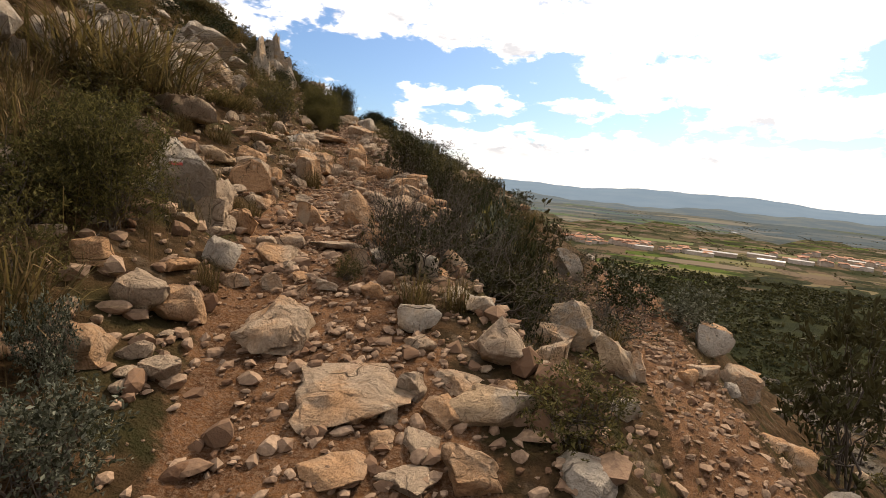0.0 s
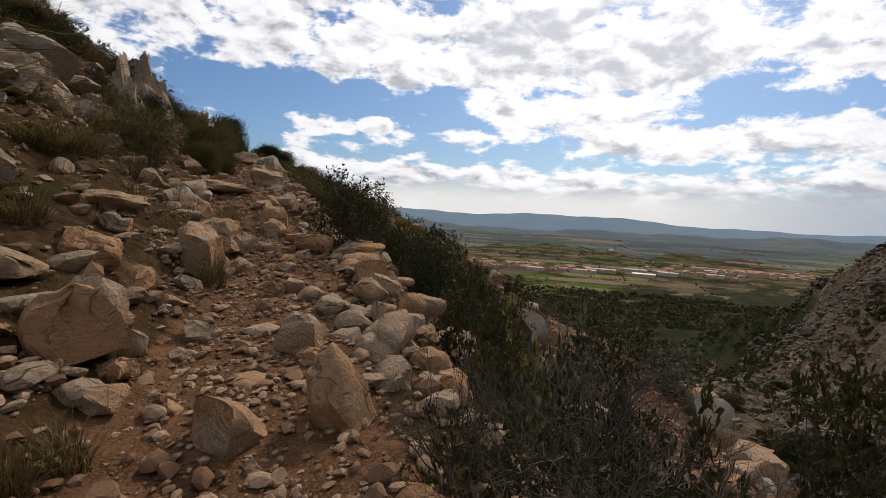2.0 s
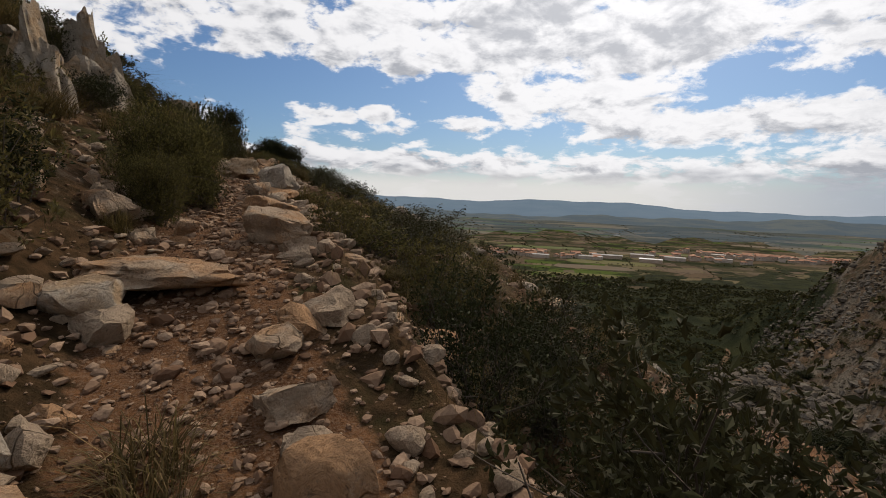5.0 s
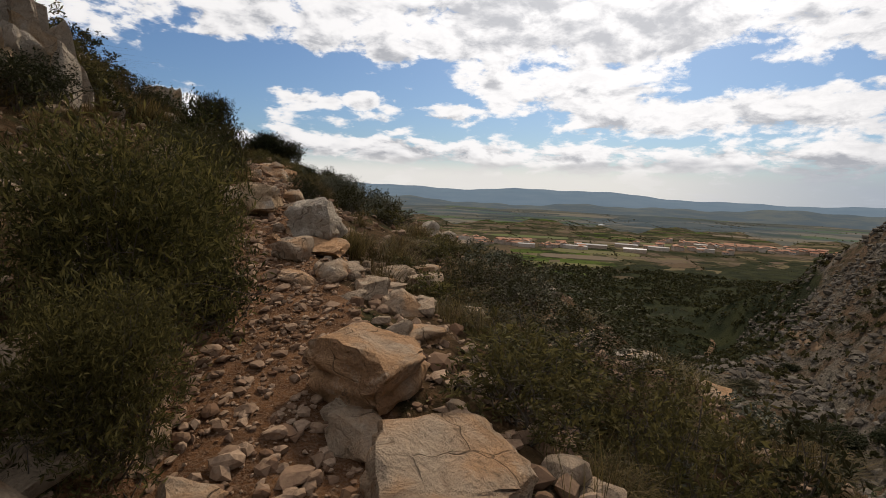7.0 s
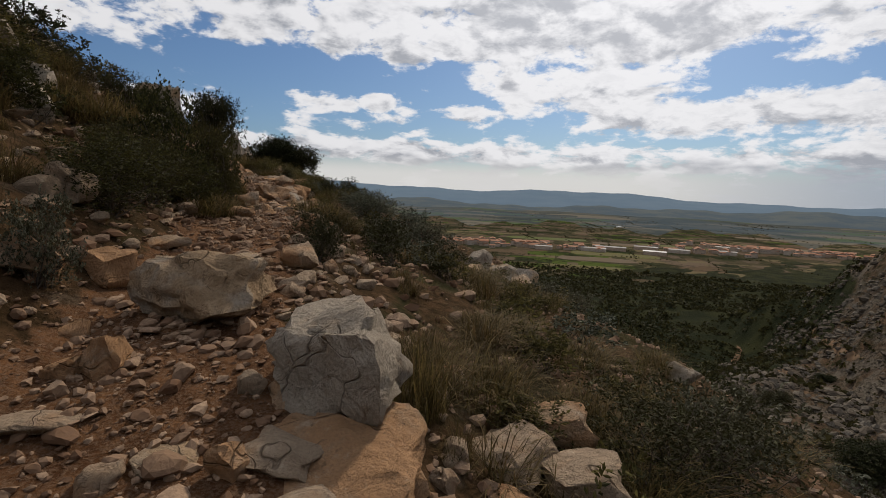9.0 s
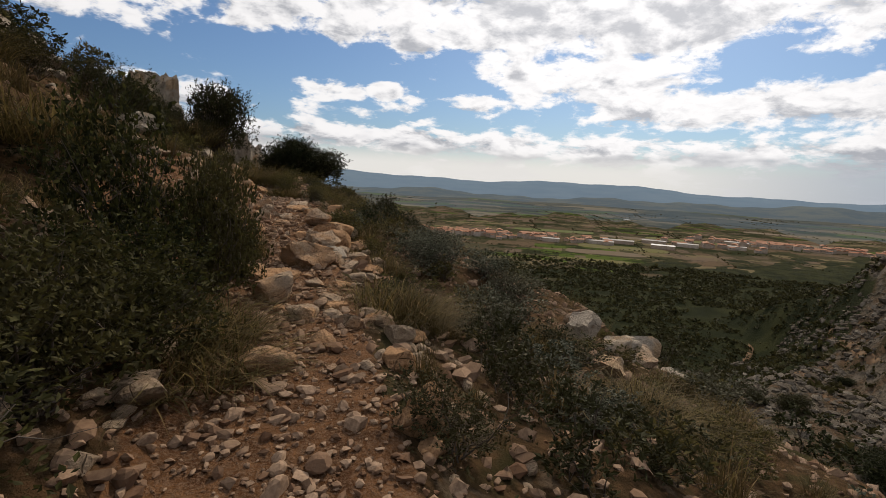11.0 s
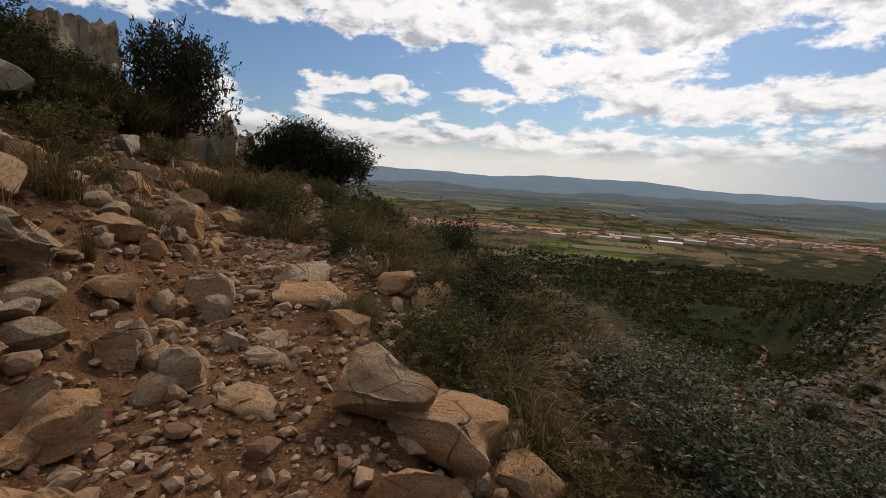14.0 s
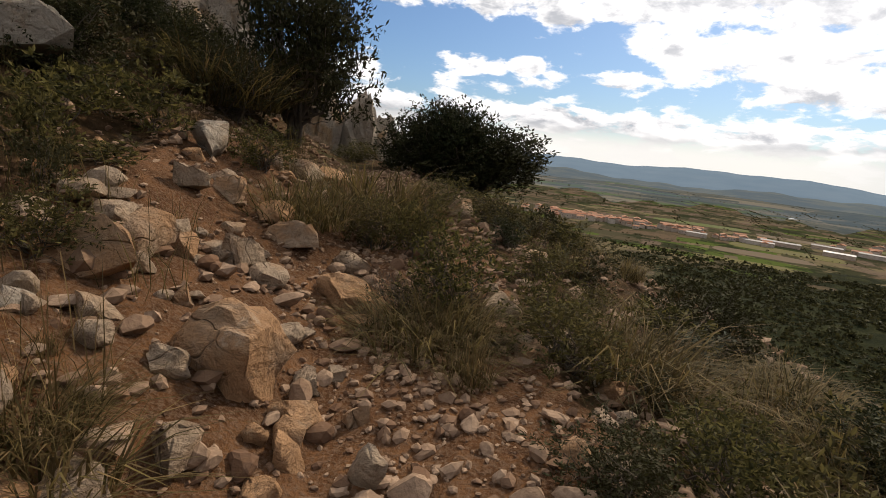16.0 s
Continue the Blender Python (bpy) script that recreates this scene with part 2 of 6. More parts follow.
def plain_look(t, bsdf):
    p = world_place(t)
    r, g, b = field_cells(t, 130.0, 52.0, -38)
    r2, g2, b2 = field_cells(t, 46.0, 24.0, 50)
    c = blend(t, r, (0.098, 0.070, 0.047), (0.050, 0.047, 0.029))
    c = blend(t, step(t, g, 0.76, 0.78), c, (0.060, 0.080, 0.022))
    c = blend(t, step(t, b, 0.78, 0.80), c, (0.120, 0.098, 0.058))
    c = blend(t, step(t, r2, 0.66, 0.68, 0.0, 0.8), c, (0.034, 0.036, 0.020))
    c = blend(t, step(t, g2, 0.86, 0.88, 0.0, 0.8), c, (0.110, 0.082, 0.062))
    c = blend(t, step(t, noise_of(t, p, 0.014, 7.0, 0.72), 0.50, 0.58, 0.0, 0.85), c, (0.020, 0.024, 0.013))
    c = blend(t, step(t, noise_of(t, p, 0.08, 5.0, 0.7), 0.56, 0.62, 0.0, 0.6), c, (0.024, 0.026, 0.016))
    t.links.new(c, bsdf.inputs["Base Color"])
    bsdf.inputs["Roughness"].default_value = 1.0
    bsdf.inputs["Specular IOR Level"].default_value = 0.0


PLAIN = material("farmland", plain_look)


def leafy(dark, light, back=0.25):
    def build(t, bsdf):
        isl = t.nodes.new("ShaderNodeNewGeometry").outputs["Random Per Island"]
        rnd = t.nodes.new("ShaderNodeObjectInfo").outputs["Random"]
        c = blend(t, calc(t, "MULTIPLY", isl, isl), dark, light)
        c = blend(t, calc(t, "MULTIPLY", rnd, 0.35), c, (0.09, 0.065, 0.03))
        t.links.new(c, bsdf.inputs["Base Color"])
        bsdf.inputs["Roughness"].default_value = 0.7
        bsdf.inputs["Specular IOR Level"].default_value = 0.08
        thin = t.nodes.new("ShaderNodeBsdfTranslucent")
        t.links.new(c, thin.inputs[0])
        mix = node(t, "ShaderNodeMixShader", back, bsdf.outputs[0], thin.outputs[0])
        t.links.new(mix.outputs[0], t.nodes["Material Output"].inputs[0])
    return build


LEAF_OLIVE = material("olive_leaves", leafy((0.026, 0.027, 0.009), (0.160, 0.138, 0.046), 0.40))
LEAF_DARK = material("dark_leaves", leafy((0.011, 0.015, 0.006), (0.040, 0.047, 0.018), 0.14))
LEAF_GREY = material("grey_leaves", leafy((0.020, 0.026, 0.015), (0.19, 0.20, 0.155)))
LEAF_DEEP = material("deep_green_leaves", leafy((0.012, 0.016, 0.006), (0.070, 0.071, 0.020), 0.25))
GRASS = material("dry_grass", leafy((0.060, 0.042, 0.017), (0.23, 0.155, 0.070)))
GRASS_GREEN = material("green_grass", leafy((0.034, 0.029, 0.010), (0.20, 0.150, 0.056), 0.40))


def twig_look(t, bsdf):
    p = object_place(t)
    c = blend(t, noise_of(t, p, 18.0, 4.0), (0.040, 0.030, 0.023), (0.125, 0.105, 0.088))
    t.links.new(c, bsdf.inputs["Base Color"])
    bsdf.inputs["Roughness"].default_value = 0.9
    bsdf.inputs["Specular IOR Level"].default_value = 0.1


TWIG = material("grey_bark", twig_look)


# ---- the lie of the land ----
TRAIL_Y = (-30, -6, 0, 2.4, 3.7, 5.6, 8.3, 10.2, 11.6, 12.8, 14.2, 15.6, 18.7, 20.6, 24, 29.2, 32, 34.2, 37, 41, 46, 60, 90)
TRAIL_X = (1.4, 0.5, 0.2, 0.15, 0.1, 0.05, 0.6, 0.95, 0.85, 0.6, 0.65, 0.75, 1.35, 1.1, 1.9, 2.7, 3.0, 3.5, 3.7, 3.6, 3.4, 0.5, -14)
TRAIL_Z = (-2.5, -0.3, 0.3, 0.66, 0.98, 1.15, 1.33, 1.62, 1.82, 2.10, 2.46, 2.72, 3.06, 3.38, 3.85, 4.14, 4.48, 4.62, 4.72, 5.2, 5.2, 3.6, -4.0)


def hash_noise(x, y, seed=0):
    """Smooth value noise of unit cells, -1 to 1, for arrays."""
    xi, yi = np.floor(x), np.floor(y)
    fx, fy = x - xi, y - yi
    fx, fy = fx * fx * (3 - 2 * fx), fy * fy * (3 - 2 * fy)

    def corner(a, b):
        s = np.sin(a * 127.1 + b * 311.7 + seed * 74.7) * 43758.5453
        return (s - np.floor(s)) * 2 - 1
    a = corner(xi, yi) * (1 - fx) + corner(xi + 1, yi) * fx
    b = corner(xi, yi + 1) * (1 - fx) + corner(xi + 1, yi + 1) * fx
    return a * (1 - fy) + b * fy


def soft_interp(y, ys, vs, width=0.8):
    return sum(np.interp(y + width * k, ys, vs) for k in (-1, -0.5, 0, 0.5, 1)) / 5


def ramp(v, a, b):
    u = np.clip((v - a) / (b - a), 0, 1)
    return u * u * (3 - 2 * u)


def trail_x(y):
    return soft_interp(np.asarray(y, float), TRAIL_Y, TRAIL_X)


def trail_z(y):
    return soft_interp(np.asarray(y, float), TRAIL_Y, TRAIL_Z)


PLAIN_Z = -95.0


def low_path(y):
    """Middle and height of the path's earlier leg, down the slope."""
    return np.maximum(6.2 + 0.47 * (y - 5.4), 4.0), -2.3 + 0.13 * (y - 5.4)


def ground_z(x, y, rough=True):
    """Height of the hillside, ravine and plain."""
    x, y = np.asarray(x, float), np.asarray(y, float)
    d = x - trail_x(np.clip(y, -30, 90)) + 0.7 * np.maximum(y - 90, 0)
    zc = trail_z(np.clip(y, -30, 90))
    left, right = np.maximum(-d - 0.55, 0), np.maximum(d - 0.6, 0)
    up = 0.50 * left + 0.14 * np.maximum(left - 2.5, 0) - 0.35 * np.maximum(left - 90, 0)
    down = 0.36 * right + 0.34 * np.maximum(right - 7.3, 0)
    z = zc + up - down
    # beside the first stretch the edge drops to an earlier leg of the path
    lx, lz = low_path(y)
    ledge = lz + 0.25 * np.maximum(lx - 0.8 - x, 0) - 0.62 * np.maximum(x - lx - 0.9, 0)
    steep = np.maximum(zc - 1.15 * np.maximum(d - 1.25, 0), ledge)
    first = (1 - ramp(y, 13, 19)) * (d > 0)
    z = z * (1 - first) + np.minimum(steep, zc) * first
    # the spur across the ravine, its crest falling away towards the plain
    crest_x = 263 + 0.6 * (y - 92)
    crest_z = np.interp(y, (-60, 20, 62, 92, 107, 123, 140, 151, 162, 193, 240, 320), (96, 50, 24, 6, 0, -9, -19, -26.5, -39, -54, -76, -110))
    face = np.maximum(crest_x - x, 0)
    spur = crest_z - 0.88 * np.minimum(face, 34) - 0.74 * np.maximum(face - 34, 0) - 0.45 * np.maximum(x - crest_x, 0)
    z = np.where(x > 60, np.maximum(z, spur), z)
    floor = PLAIN_Z + 50 * np.exp(-np.maximum(y - 30, 0) / 120.0)
    bench = -56.0 - 0.55 * np.maximum(y - 0.16 * (x - 180) - 116, 0) - 0.5 * np.maximum(95 - x, 0)
    z = np.maximum(z, np.maximum(floor, bench))
    if rough:
        near = np.exp(-(d / 30) ** 2) * np.exp(-(np.maximum(y - 45, 0) / 30) ** 2)
        bump = 0.07 * hash_noise(x * 1.3, y * 1.3, 1) + 0.045 * hash_noise(x * 3.1, y * 3.1, 2) + 0.02 * hash_noise(x * 8, y * 8, 3)
        off = ramp(np.abs(d), 0.4, 1.6)
        z = z + bump * (0.4 + 0.6 * off) + off * 0.22 * hash_noise(x * 0.45, y * 0.45, 4)
        wide = ramp(np.abs(d), 8, 40) * (z > PLAIN_Z + 1)
        z = z + wide * (1.6 * hash_noise(x * 0.06, y * 0.06, 5) + 0.8 * hash_noise(x * 0.17, y * 0.17, 6) + ramp(x, 120, 200) * 1.8 * np.abs(hash_noise(x * 0.10, y * 0.10, 7)))
    return z


def link_mesh(name, verts, faces, mats, smooth=False, parent=None):
    me = bpy.data.meshes.new(name)
    me.from_pydata(verts, [], faces)
    for m in (mats if isinstance(mats, (list, tuple)) else (mats,)):
        me.materials.append(m)
    if smooth:
        me.shade_smooth()
    ob = new(name, me)
    if parent is not None:
        ob.parent = parent
    return ob


def make_ground():
    def spread(lo, hi, fine, grow, far_lo, far_hi):
        mid = list(np.arange(lo, hi, fine))
        a, s = [lo], fine
        while a[-1] > far_lo:
            s *= grow
            a.append(a[-1] - s)
        b, s = [hi], fine
        while b[-1] < far_hi:
            s *= grow
            b.append(b[-1] + s)
        return np.array(a[:0:-1] + mid + b)
    ds = spread(-3.5, 6.5, 0.13, 1.038, -700, 1500)
    ys = spread(-3.0, 42.0, 0.16, 1.038, -300, 1400)
    yy, dd = np.meshgrid(ys, ds, indexing="ij")
    xx = dd + trail_x(np.clip(yy, -30, 90)) - 0.7 * np.maximum(yy - 90, 0)
    zz = ground_z(xx, yy)
    n, m = zz.shape
    verts = np.stack([xx, yy, zz], -1).reshape(-1, 3)
    idx = np.arange(n * m).reshape(n, m)
    faces = np.stack([idx[:-1, :-1], idx[:-1, 1:], idx[1:, 1:], idx[1:, :-1]], -1).reshape(-1, 4)
    ob = link_mesh("ground", verts.tolist(), faces.tolist(), GROUND, True)
    d = dd.ravel()
    y = yy.ravel()
    half = np.where(d < 0, 1 + 2.2 * ramp(y, 24, 30), 1.0)
    trail = (1 - ramp(np.abs(d) / half, 0.40, 0.95)) * (1 - ramp(y, 38, 41))
    ledge = (1 - ramp(np.abs(verts[:, 0] - low_path(y)[0]), 0.5, 1.2)) * (1 - ramp(y, 15, 20))
    trail = np.maximum(trail, ledge)
    far = np.maximum(ramp(np.abs(d), 12, 40), ramp(y, 60, 100))
    wood = ramp(y - 0.16 * (verts[:, 0] - 180), 112, 124) * ramp(-verts[:, 2], 22, 34) * ramp(verts[:, 0], 10, 40)
    col = np.stack([trail, far, wood, np.ones_like(d)], -1).astype(np.float32)
    layer = ob.data.color_attributes.new("zone", "FLOAT_COLOR", "POINT")
    layer.data.foreach_set("color", col.ravel())
    tagged(ob, "stony reddish trail and scrubby limestone hillside", "ground", kind="structure")
    # the plain far below
    gx = np.concatenate([np.linspace(-3000, 4600, 60)])
    gy = np.linspace(150, 4900, 60)
    X, Y = np.meshgrid(gx, gy)
    v = np.stack([X, Y, np.full_like(X, PLAIN_Z + 1.5)], -1).reshape(-1, 3)
    idx = np.arange(3600).reshape(60, 60)
    f = np.stack([idx[:-1, :-1], idx[:-1, 1:], idx[1:, 1:], idx[1:, :-1]], -1).reshape(-1, 4)
    plain = link_mesh("plain", v.tolist(), f.tolist(), PLAIN, True)
    tagged(plain, "wide farmed plain with fields and hedges", "plain", kind="structure")


make_ground()


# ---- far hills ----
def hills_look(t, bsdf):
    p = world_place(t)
    # the blue is distance haze, painted into the base colour
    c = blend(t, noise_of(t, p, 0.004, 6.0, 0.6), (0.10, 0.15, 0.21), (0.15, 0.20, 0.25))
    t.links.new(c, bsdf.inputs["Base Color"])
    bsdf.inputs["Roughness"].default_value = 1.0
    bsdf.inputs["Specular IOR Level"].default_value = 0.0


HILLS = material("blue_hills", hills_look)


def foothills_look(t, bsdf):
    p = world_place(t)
    # wooded slopes with aerial haze mixed in as blue-grey colour
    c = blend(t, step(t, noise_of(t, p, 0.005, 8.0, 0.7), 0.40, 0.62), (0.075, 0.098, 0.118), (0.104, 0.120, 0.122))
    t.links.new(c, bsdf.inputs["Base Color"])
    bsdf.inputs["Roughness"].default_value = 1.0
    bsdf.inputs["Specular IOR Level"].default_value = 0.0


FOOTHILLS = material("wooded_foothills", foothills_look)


def make_hills():
    verts, faces = [], []
    n = 160
    for i in range(n):
        az = radians(-45 + 150 * i / (n - 1))
        top = 26 + 14 * math.sin(i * 0.21 + 1) + 7 * math.sin(i * 0.53) + 3 * math.sin(i * 1.7)
        deg = -45 + 150 * i / (n - 1)
        top -= 45 * float(ramp(np.float64(deg), 38, 75))
        for r, h in ((3300, PLAIN_Z), (3900, PLAIN_Z + 0.45 * (top - PLAIN_Z)), (4500, top), (4800, top - 30)):
            verts.append((r * math.sin(az), r * math.cos(az), h))
    for i in range(n - 1):
        for k in range(3):
            a = 4 * i + k
            faces.append((a, a + 4, a + 5, a + 1))
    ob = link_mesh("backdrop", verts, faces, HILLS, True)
    tagged(ob, "low hills along the horizon, tinted blue for haze", "hills", kind="structure")
    verts, faces = [], []
    for i in range(2 * n):
        deg = -45 + 75 * i / n
        az = radians(deg)
        top = -74 + 9 * math.sin(i * 0.13 + 2) + 6 * math.sin(i * 0.31) + 3 * math.sin(i * 0.9) + 34 * math.exp(-((deg - 62) / 14) ** 2) + 14 * math.exp(-((deg - 26) / 6) ** 2)
        for r, h in ((2700, PLAIN_Z), (3000, PLAIN_Z + 0.6 * (top - PLAIN_Z)), (3280, top), (3500, top - 25)):
            verts.append((r * math.sin(az), r * math.cos(az), h))
    for i in range(2 * n - 1):
        for k in range(3):
            a = 4 * i + k
            faces.append((a, a + 4, a + 5, a + 1))
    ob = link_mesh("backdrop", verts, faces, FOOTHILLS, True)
    tagged(ob, "wooded foothills before the far hills, tinted blue for haze", "hills", kind="structure")


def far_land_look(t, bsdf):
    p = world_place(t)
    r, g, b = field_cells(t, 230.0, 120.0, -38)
    # field colours greyed and blued by hand to imitate haze over distance
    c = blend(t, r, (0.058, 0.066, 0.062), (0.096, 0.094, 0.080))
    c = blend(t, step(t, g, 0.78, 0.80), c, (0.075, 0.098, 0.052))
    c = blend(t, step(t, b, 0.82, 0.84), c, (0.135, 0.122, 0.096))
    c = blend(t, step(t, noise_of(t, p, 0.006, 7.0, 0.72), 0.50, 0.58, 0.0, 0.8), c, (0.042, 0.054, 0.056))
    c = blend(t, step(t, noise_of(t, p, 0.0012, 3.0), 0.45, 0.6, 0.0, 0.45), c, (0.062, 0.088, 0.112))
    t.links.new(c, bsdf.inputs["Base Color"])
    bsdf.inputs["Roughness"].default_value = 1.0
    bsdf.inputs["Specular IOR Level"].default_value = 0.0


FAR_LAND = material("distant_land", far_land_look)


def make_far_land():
    """The plain's far reaches, a haze-tinted ring swelling gently up to the foot of the hills."""
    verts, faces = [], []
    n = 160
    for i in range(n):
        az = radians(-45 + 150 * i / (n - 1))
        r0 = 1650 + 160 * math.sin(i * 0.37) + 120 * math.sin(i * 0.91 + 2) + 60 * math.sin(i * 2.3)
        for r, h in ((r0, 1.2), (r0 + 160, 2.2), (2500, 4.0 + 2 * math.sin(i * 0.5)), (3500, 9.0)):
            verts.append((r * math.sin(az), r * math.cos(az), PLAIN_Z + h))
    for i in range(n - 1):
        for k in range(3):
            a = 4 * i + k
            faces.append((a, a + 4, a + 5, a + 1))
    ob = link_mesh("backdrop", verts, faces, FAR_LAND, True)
    tagged(ob, "far reaches of the farmed plain, haze painted into the colours", "plain", kind="structure")


make_hills()
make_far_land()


# ---- rocks ----
def rock_mesh(name, seed, cuts, rough, mat, detail=3, skew=0.36):
    """A weathered block, unit wide, resting on z = 0 with a fifth of it below."""
    rng = np.random.default_rng(seed)
    bm = bmesh.new()
    bmesh.ops.create_icosphere(bm, subdivisions=detail, radius=0.62)
    planes = []
    for axis in range(3):                              # a fractured block: three pairs of worn faces
        for sign in (-1, 1):
            n = rng.normal(size=3) * skew
            n[axis] += sign
            planes.append((Vector(n / np.linalg.norm(n)), rng.uniform(0.29, 0.46)))
    for _ in range(cuts):                              # and broken corners
        n = rng.normal(size=3)
        n /= np.linalg.norm(n)
        planes.append((Vector(n), rng.uniform(0.36, 0.50)))
    off = Vector(rng.uniform(-50, 50, 3))
    bed = Vector(rng.normal(size=3) * 0.35 + np.array([0, 0, 1])).normalized()
    for v in bm.verts:
        p = v.co * 1.25
        for _ in range(3):
            for n, d in planes:
                e = p.dot(n) - d
                if e > 0:
                    p -= n * e
        k = noise.fractal(p * 2.6 + off, 0.9, 2.1, 5) + 0.30 * noise.fractal(p * 9.0 + off, 0.8, 2.0, 4)
        g = abs(noise.noise(p * 4.0 + off))
        ledge = abs(((p.dot(bed) * 4.5 + 0.8 * noise.noise(p * 2.0 + off)) % 1.0) - 0.5)
        p += p.normalized() * (rough * 0.95 * k - rough * 0.6 * max(0.0, 0.09 - g) / 0.09 - rough * 0.35 * max(0.0, 0.12 - ledge) / 0.12)
        v.co = p
    lo = Vector([min(v.co[i] for v in bm.verts) for i in range(3)])
    hi = Vector([max(v.co[i] for v in bm.verts) for i in range(3)])
    for v in bm.verts:
        v.co = Vector(((v.co.x - lo.x) / (hi.x - lo.x) - 0.5, (v.co.y - lo.y) / (hi.y - lo.y) - 0.5, (v.co.z - lo.z) / (hi.z - lo.z) * 1.18 - 0.18))
    me = bpy.data.meshes.new(name)
    bm.to_mesh(me)
    bm.free()
    me.materials.append(mat)
    me.shade_smooth()
    me.set_sharp_from_angle(angle=radians(38))
    return me


BOULDERS = [rock_mesh("boulder", 10 + i, 11 + i % 5, 0.085 + 0.012 * (i % 3), STONE, 4) for i in range(7)]
GREY_BOULDERS = [rock_mesh("grey_boulder", 40 + i, 12, 0.10, GREYSTONE, 4) for i in range(4)]
MEDIUM = [rock_mesh("boulder", 110 + i, 11 + i % 4, 0.10, STONE, 3) for i in range(7)]
GREY_MEDIUM = [rock_mesh("grey_boulder", 125 + i, 12, 0.09, GREYSTONE, 3) for i in range(4)]
ROCKS = [rock_mesh("stone", 70 + i, 10 + i % 4, 0.095, STONE, 3) for i in range(8)]
RUBBLE = [rock_mesh("stone", 170 + i, 9 + i % 4, 0.085, STONE, 2) for i in range(8)]
chance = random.Random(11)


def rock(x, y, wide, deep, high, turn=None, grey=None, tilt=9, plain=False):
    """One rock that rests in the ground at (x, y)."""
    z = float(ground_z(x, y))
    if grey is None:
        d = x - float(trail_x(y))
        grey = chance.random() < (0.3 if d > 2.2 else 0.15 if d < -1.8 else 0.05)
    big = wide > 0.42
    name = "boulder" if big else "loose_stone"
    near = wide > 0.62 and y < 36 and abs(x - float(trail_x(y))) < 4
    me = chance.choice((GREY_BOULDERS if near else GREY_MEDIUM) if grey else BOULDERS if near else MEDIUM if big else RUBBLE if plain else ROCKS)
    ob = new(name, me)
    tilt = tilt * (0.5 if wide > 0.6 else 1.0)
    rz = chance.uniform(0, 360) if turn is None else turn
    s = 0.5 * (wide + deep)
    ob.matrix_world = pose(x, y, z - 0.02, chance.uniform(-tilt, tilt), chance.uniform(-tilt, tilt), rz) @ Matrix.Diagonal((s * 1.16, s * 1.06, high * 1.1, 1))
    if big:
        tagged(ob, "grey pitted limestone boulder among dry grass" if grey else "ochre-stained limestone boulder beside the stony trail", "boulder", "boulders along the trail")
    else:
        tagged(ob, "small grey limestone rock lying on the soil" if grey else "broken ochre limestone rock lying on the trail", "rock", "loose rocks on the trail")
    return ob


def slab(x, y, wide, long, high):
    """A bedrock slab standing a little out of the soil, its length along the trail."""
    ob = new("rock_slab", chance.choice(BOULDERS))
    way = math.degrees(math.atan2(float(trail_x(y + 1) - trail_x(y - 1)), 2.0))
    lean = math.degrees(math.atan2(float(trail_z(y + 1) - trail_z(y - 1)), 2.0))
    ob.matrix_world = pose(x, y, float(ground_z(x, y)) - 0.03, lean, chance.uniform(-6, 6), -way + chance.uniform(-12, 12)) @ Matrix.Diagonal((wide * 1.1, long * 1.1, high, 1))
    return tagged(ob, "long ochre limestone slab worn smooth in the trail", "rock slab", "bedrock slabs in the trail")


CRAGS = [rock_mesh("crag", 140 + i, 7, 0.11, GREYSTONE, 4, 0.30) for i in range(4)]


def crag(x, y, wide, deep, high):
    """A pale limestone outcrop: weathered blocks and pillars crowded together, rising to its middle."""
    root = new("limestone_crag")
    root.location = (x, y, float(ground_z(x, y)))
    for k in range(9):
        a, r = k * 2.4 + chance.uniform(-0.4, 0.4), 0.40 * math.sqrt(k / 8)
        bx, by = x + wide * r * math.cos(a), y + deep * r * math.sin(a)
        w = wide * chance.uniform(0.34, 0.50)
        h = high * (1.05 - 1.25 * r) * chance.uniform(0.75, 1.05)
        block = new("block", chance.choice(CRAGS if k < 3 else GREY_MEDIUM))
        block.parent = root
        z = float(ground_z(bx, by)) - float(root.location.z) - 0.12 * h
        block.matrix_local = pose(bx - x, by - y, z, chance.uniform(-9, 9), chance.uniform(-9, 9), chance.uniform(0, 360)) @ Matrix.Diagonal((w, w * chance.uniform(0.8, 1.1), h * 1.1, 1))
    return tagged(root, "pale grey limestone crag of weathered blocks on the hillside", "crag", "crags of the hillside")


# ---- plants ----
def leaf_cloud(rng, points, size, length, spread=1.0, droop=0.0):
    """Folded leaves at the points, pointing out and up: vertices and faces."""
    n = len(points)
    way = rng.normal(size=(n, 3)) * spread
    way[:, 2] += 0.35 - droop
    way += points * np.array([0.9, 0.9, 0.5]) / max(1e-6, np.abs(points).max())
    way /= np.linalg.norm(way, axis=1, keepdims=True)
    side = np.cross(way, rng.normal(size=(n, 3)))
    side /= np.linalg.norm(side, axis=1, keepdims=True) + 1e-9
    nor = np.cross(way, side)
    k = size * rng.uniform(0.6, 1.3, (n, 1))
    a = points
    b = points + way * k * length * 0.55 + side * k * 0.5 + nor * k * 0.18
    c = points + way * k * length
    d = points + way * k * length * 0.55 - side * k * 0.5 + nor * k * 0.18
    verts = np.stack([a, b, c, d], 1).reshape(-1, 3)
    faces = np.arange(4 * n).reshape(n, 4)
    return verts, faces


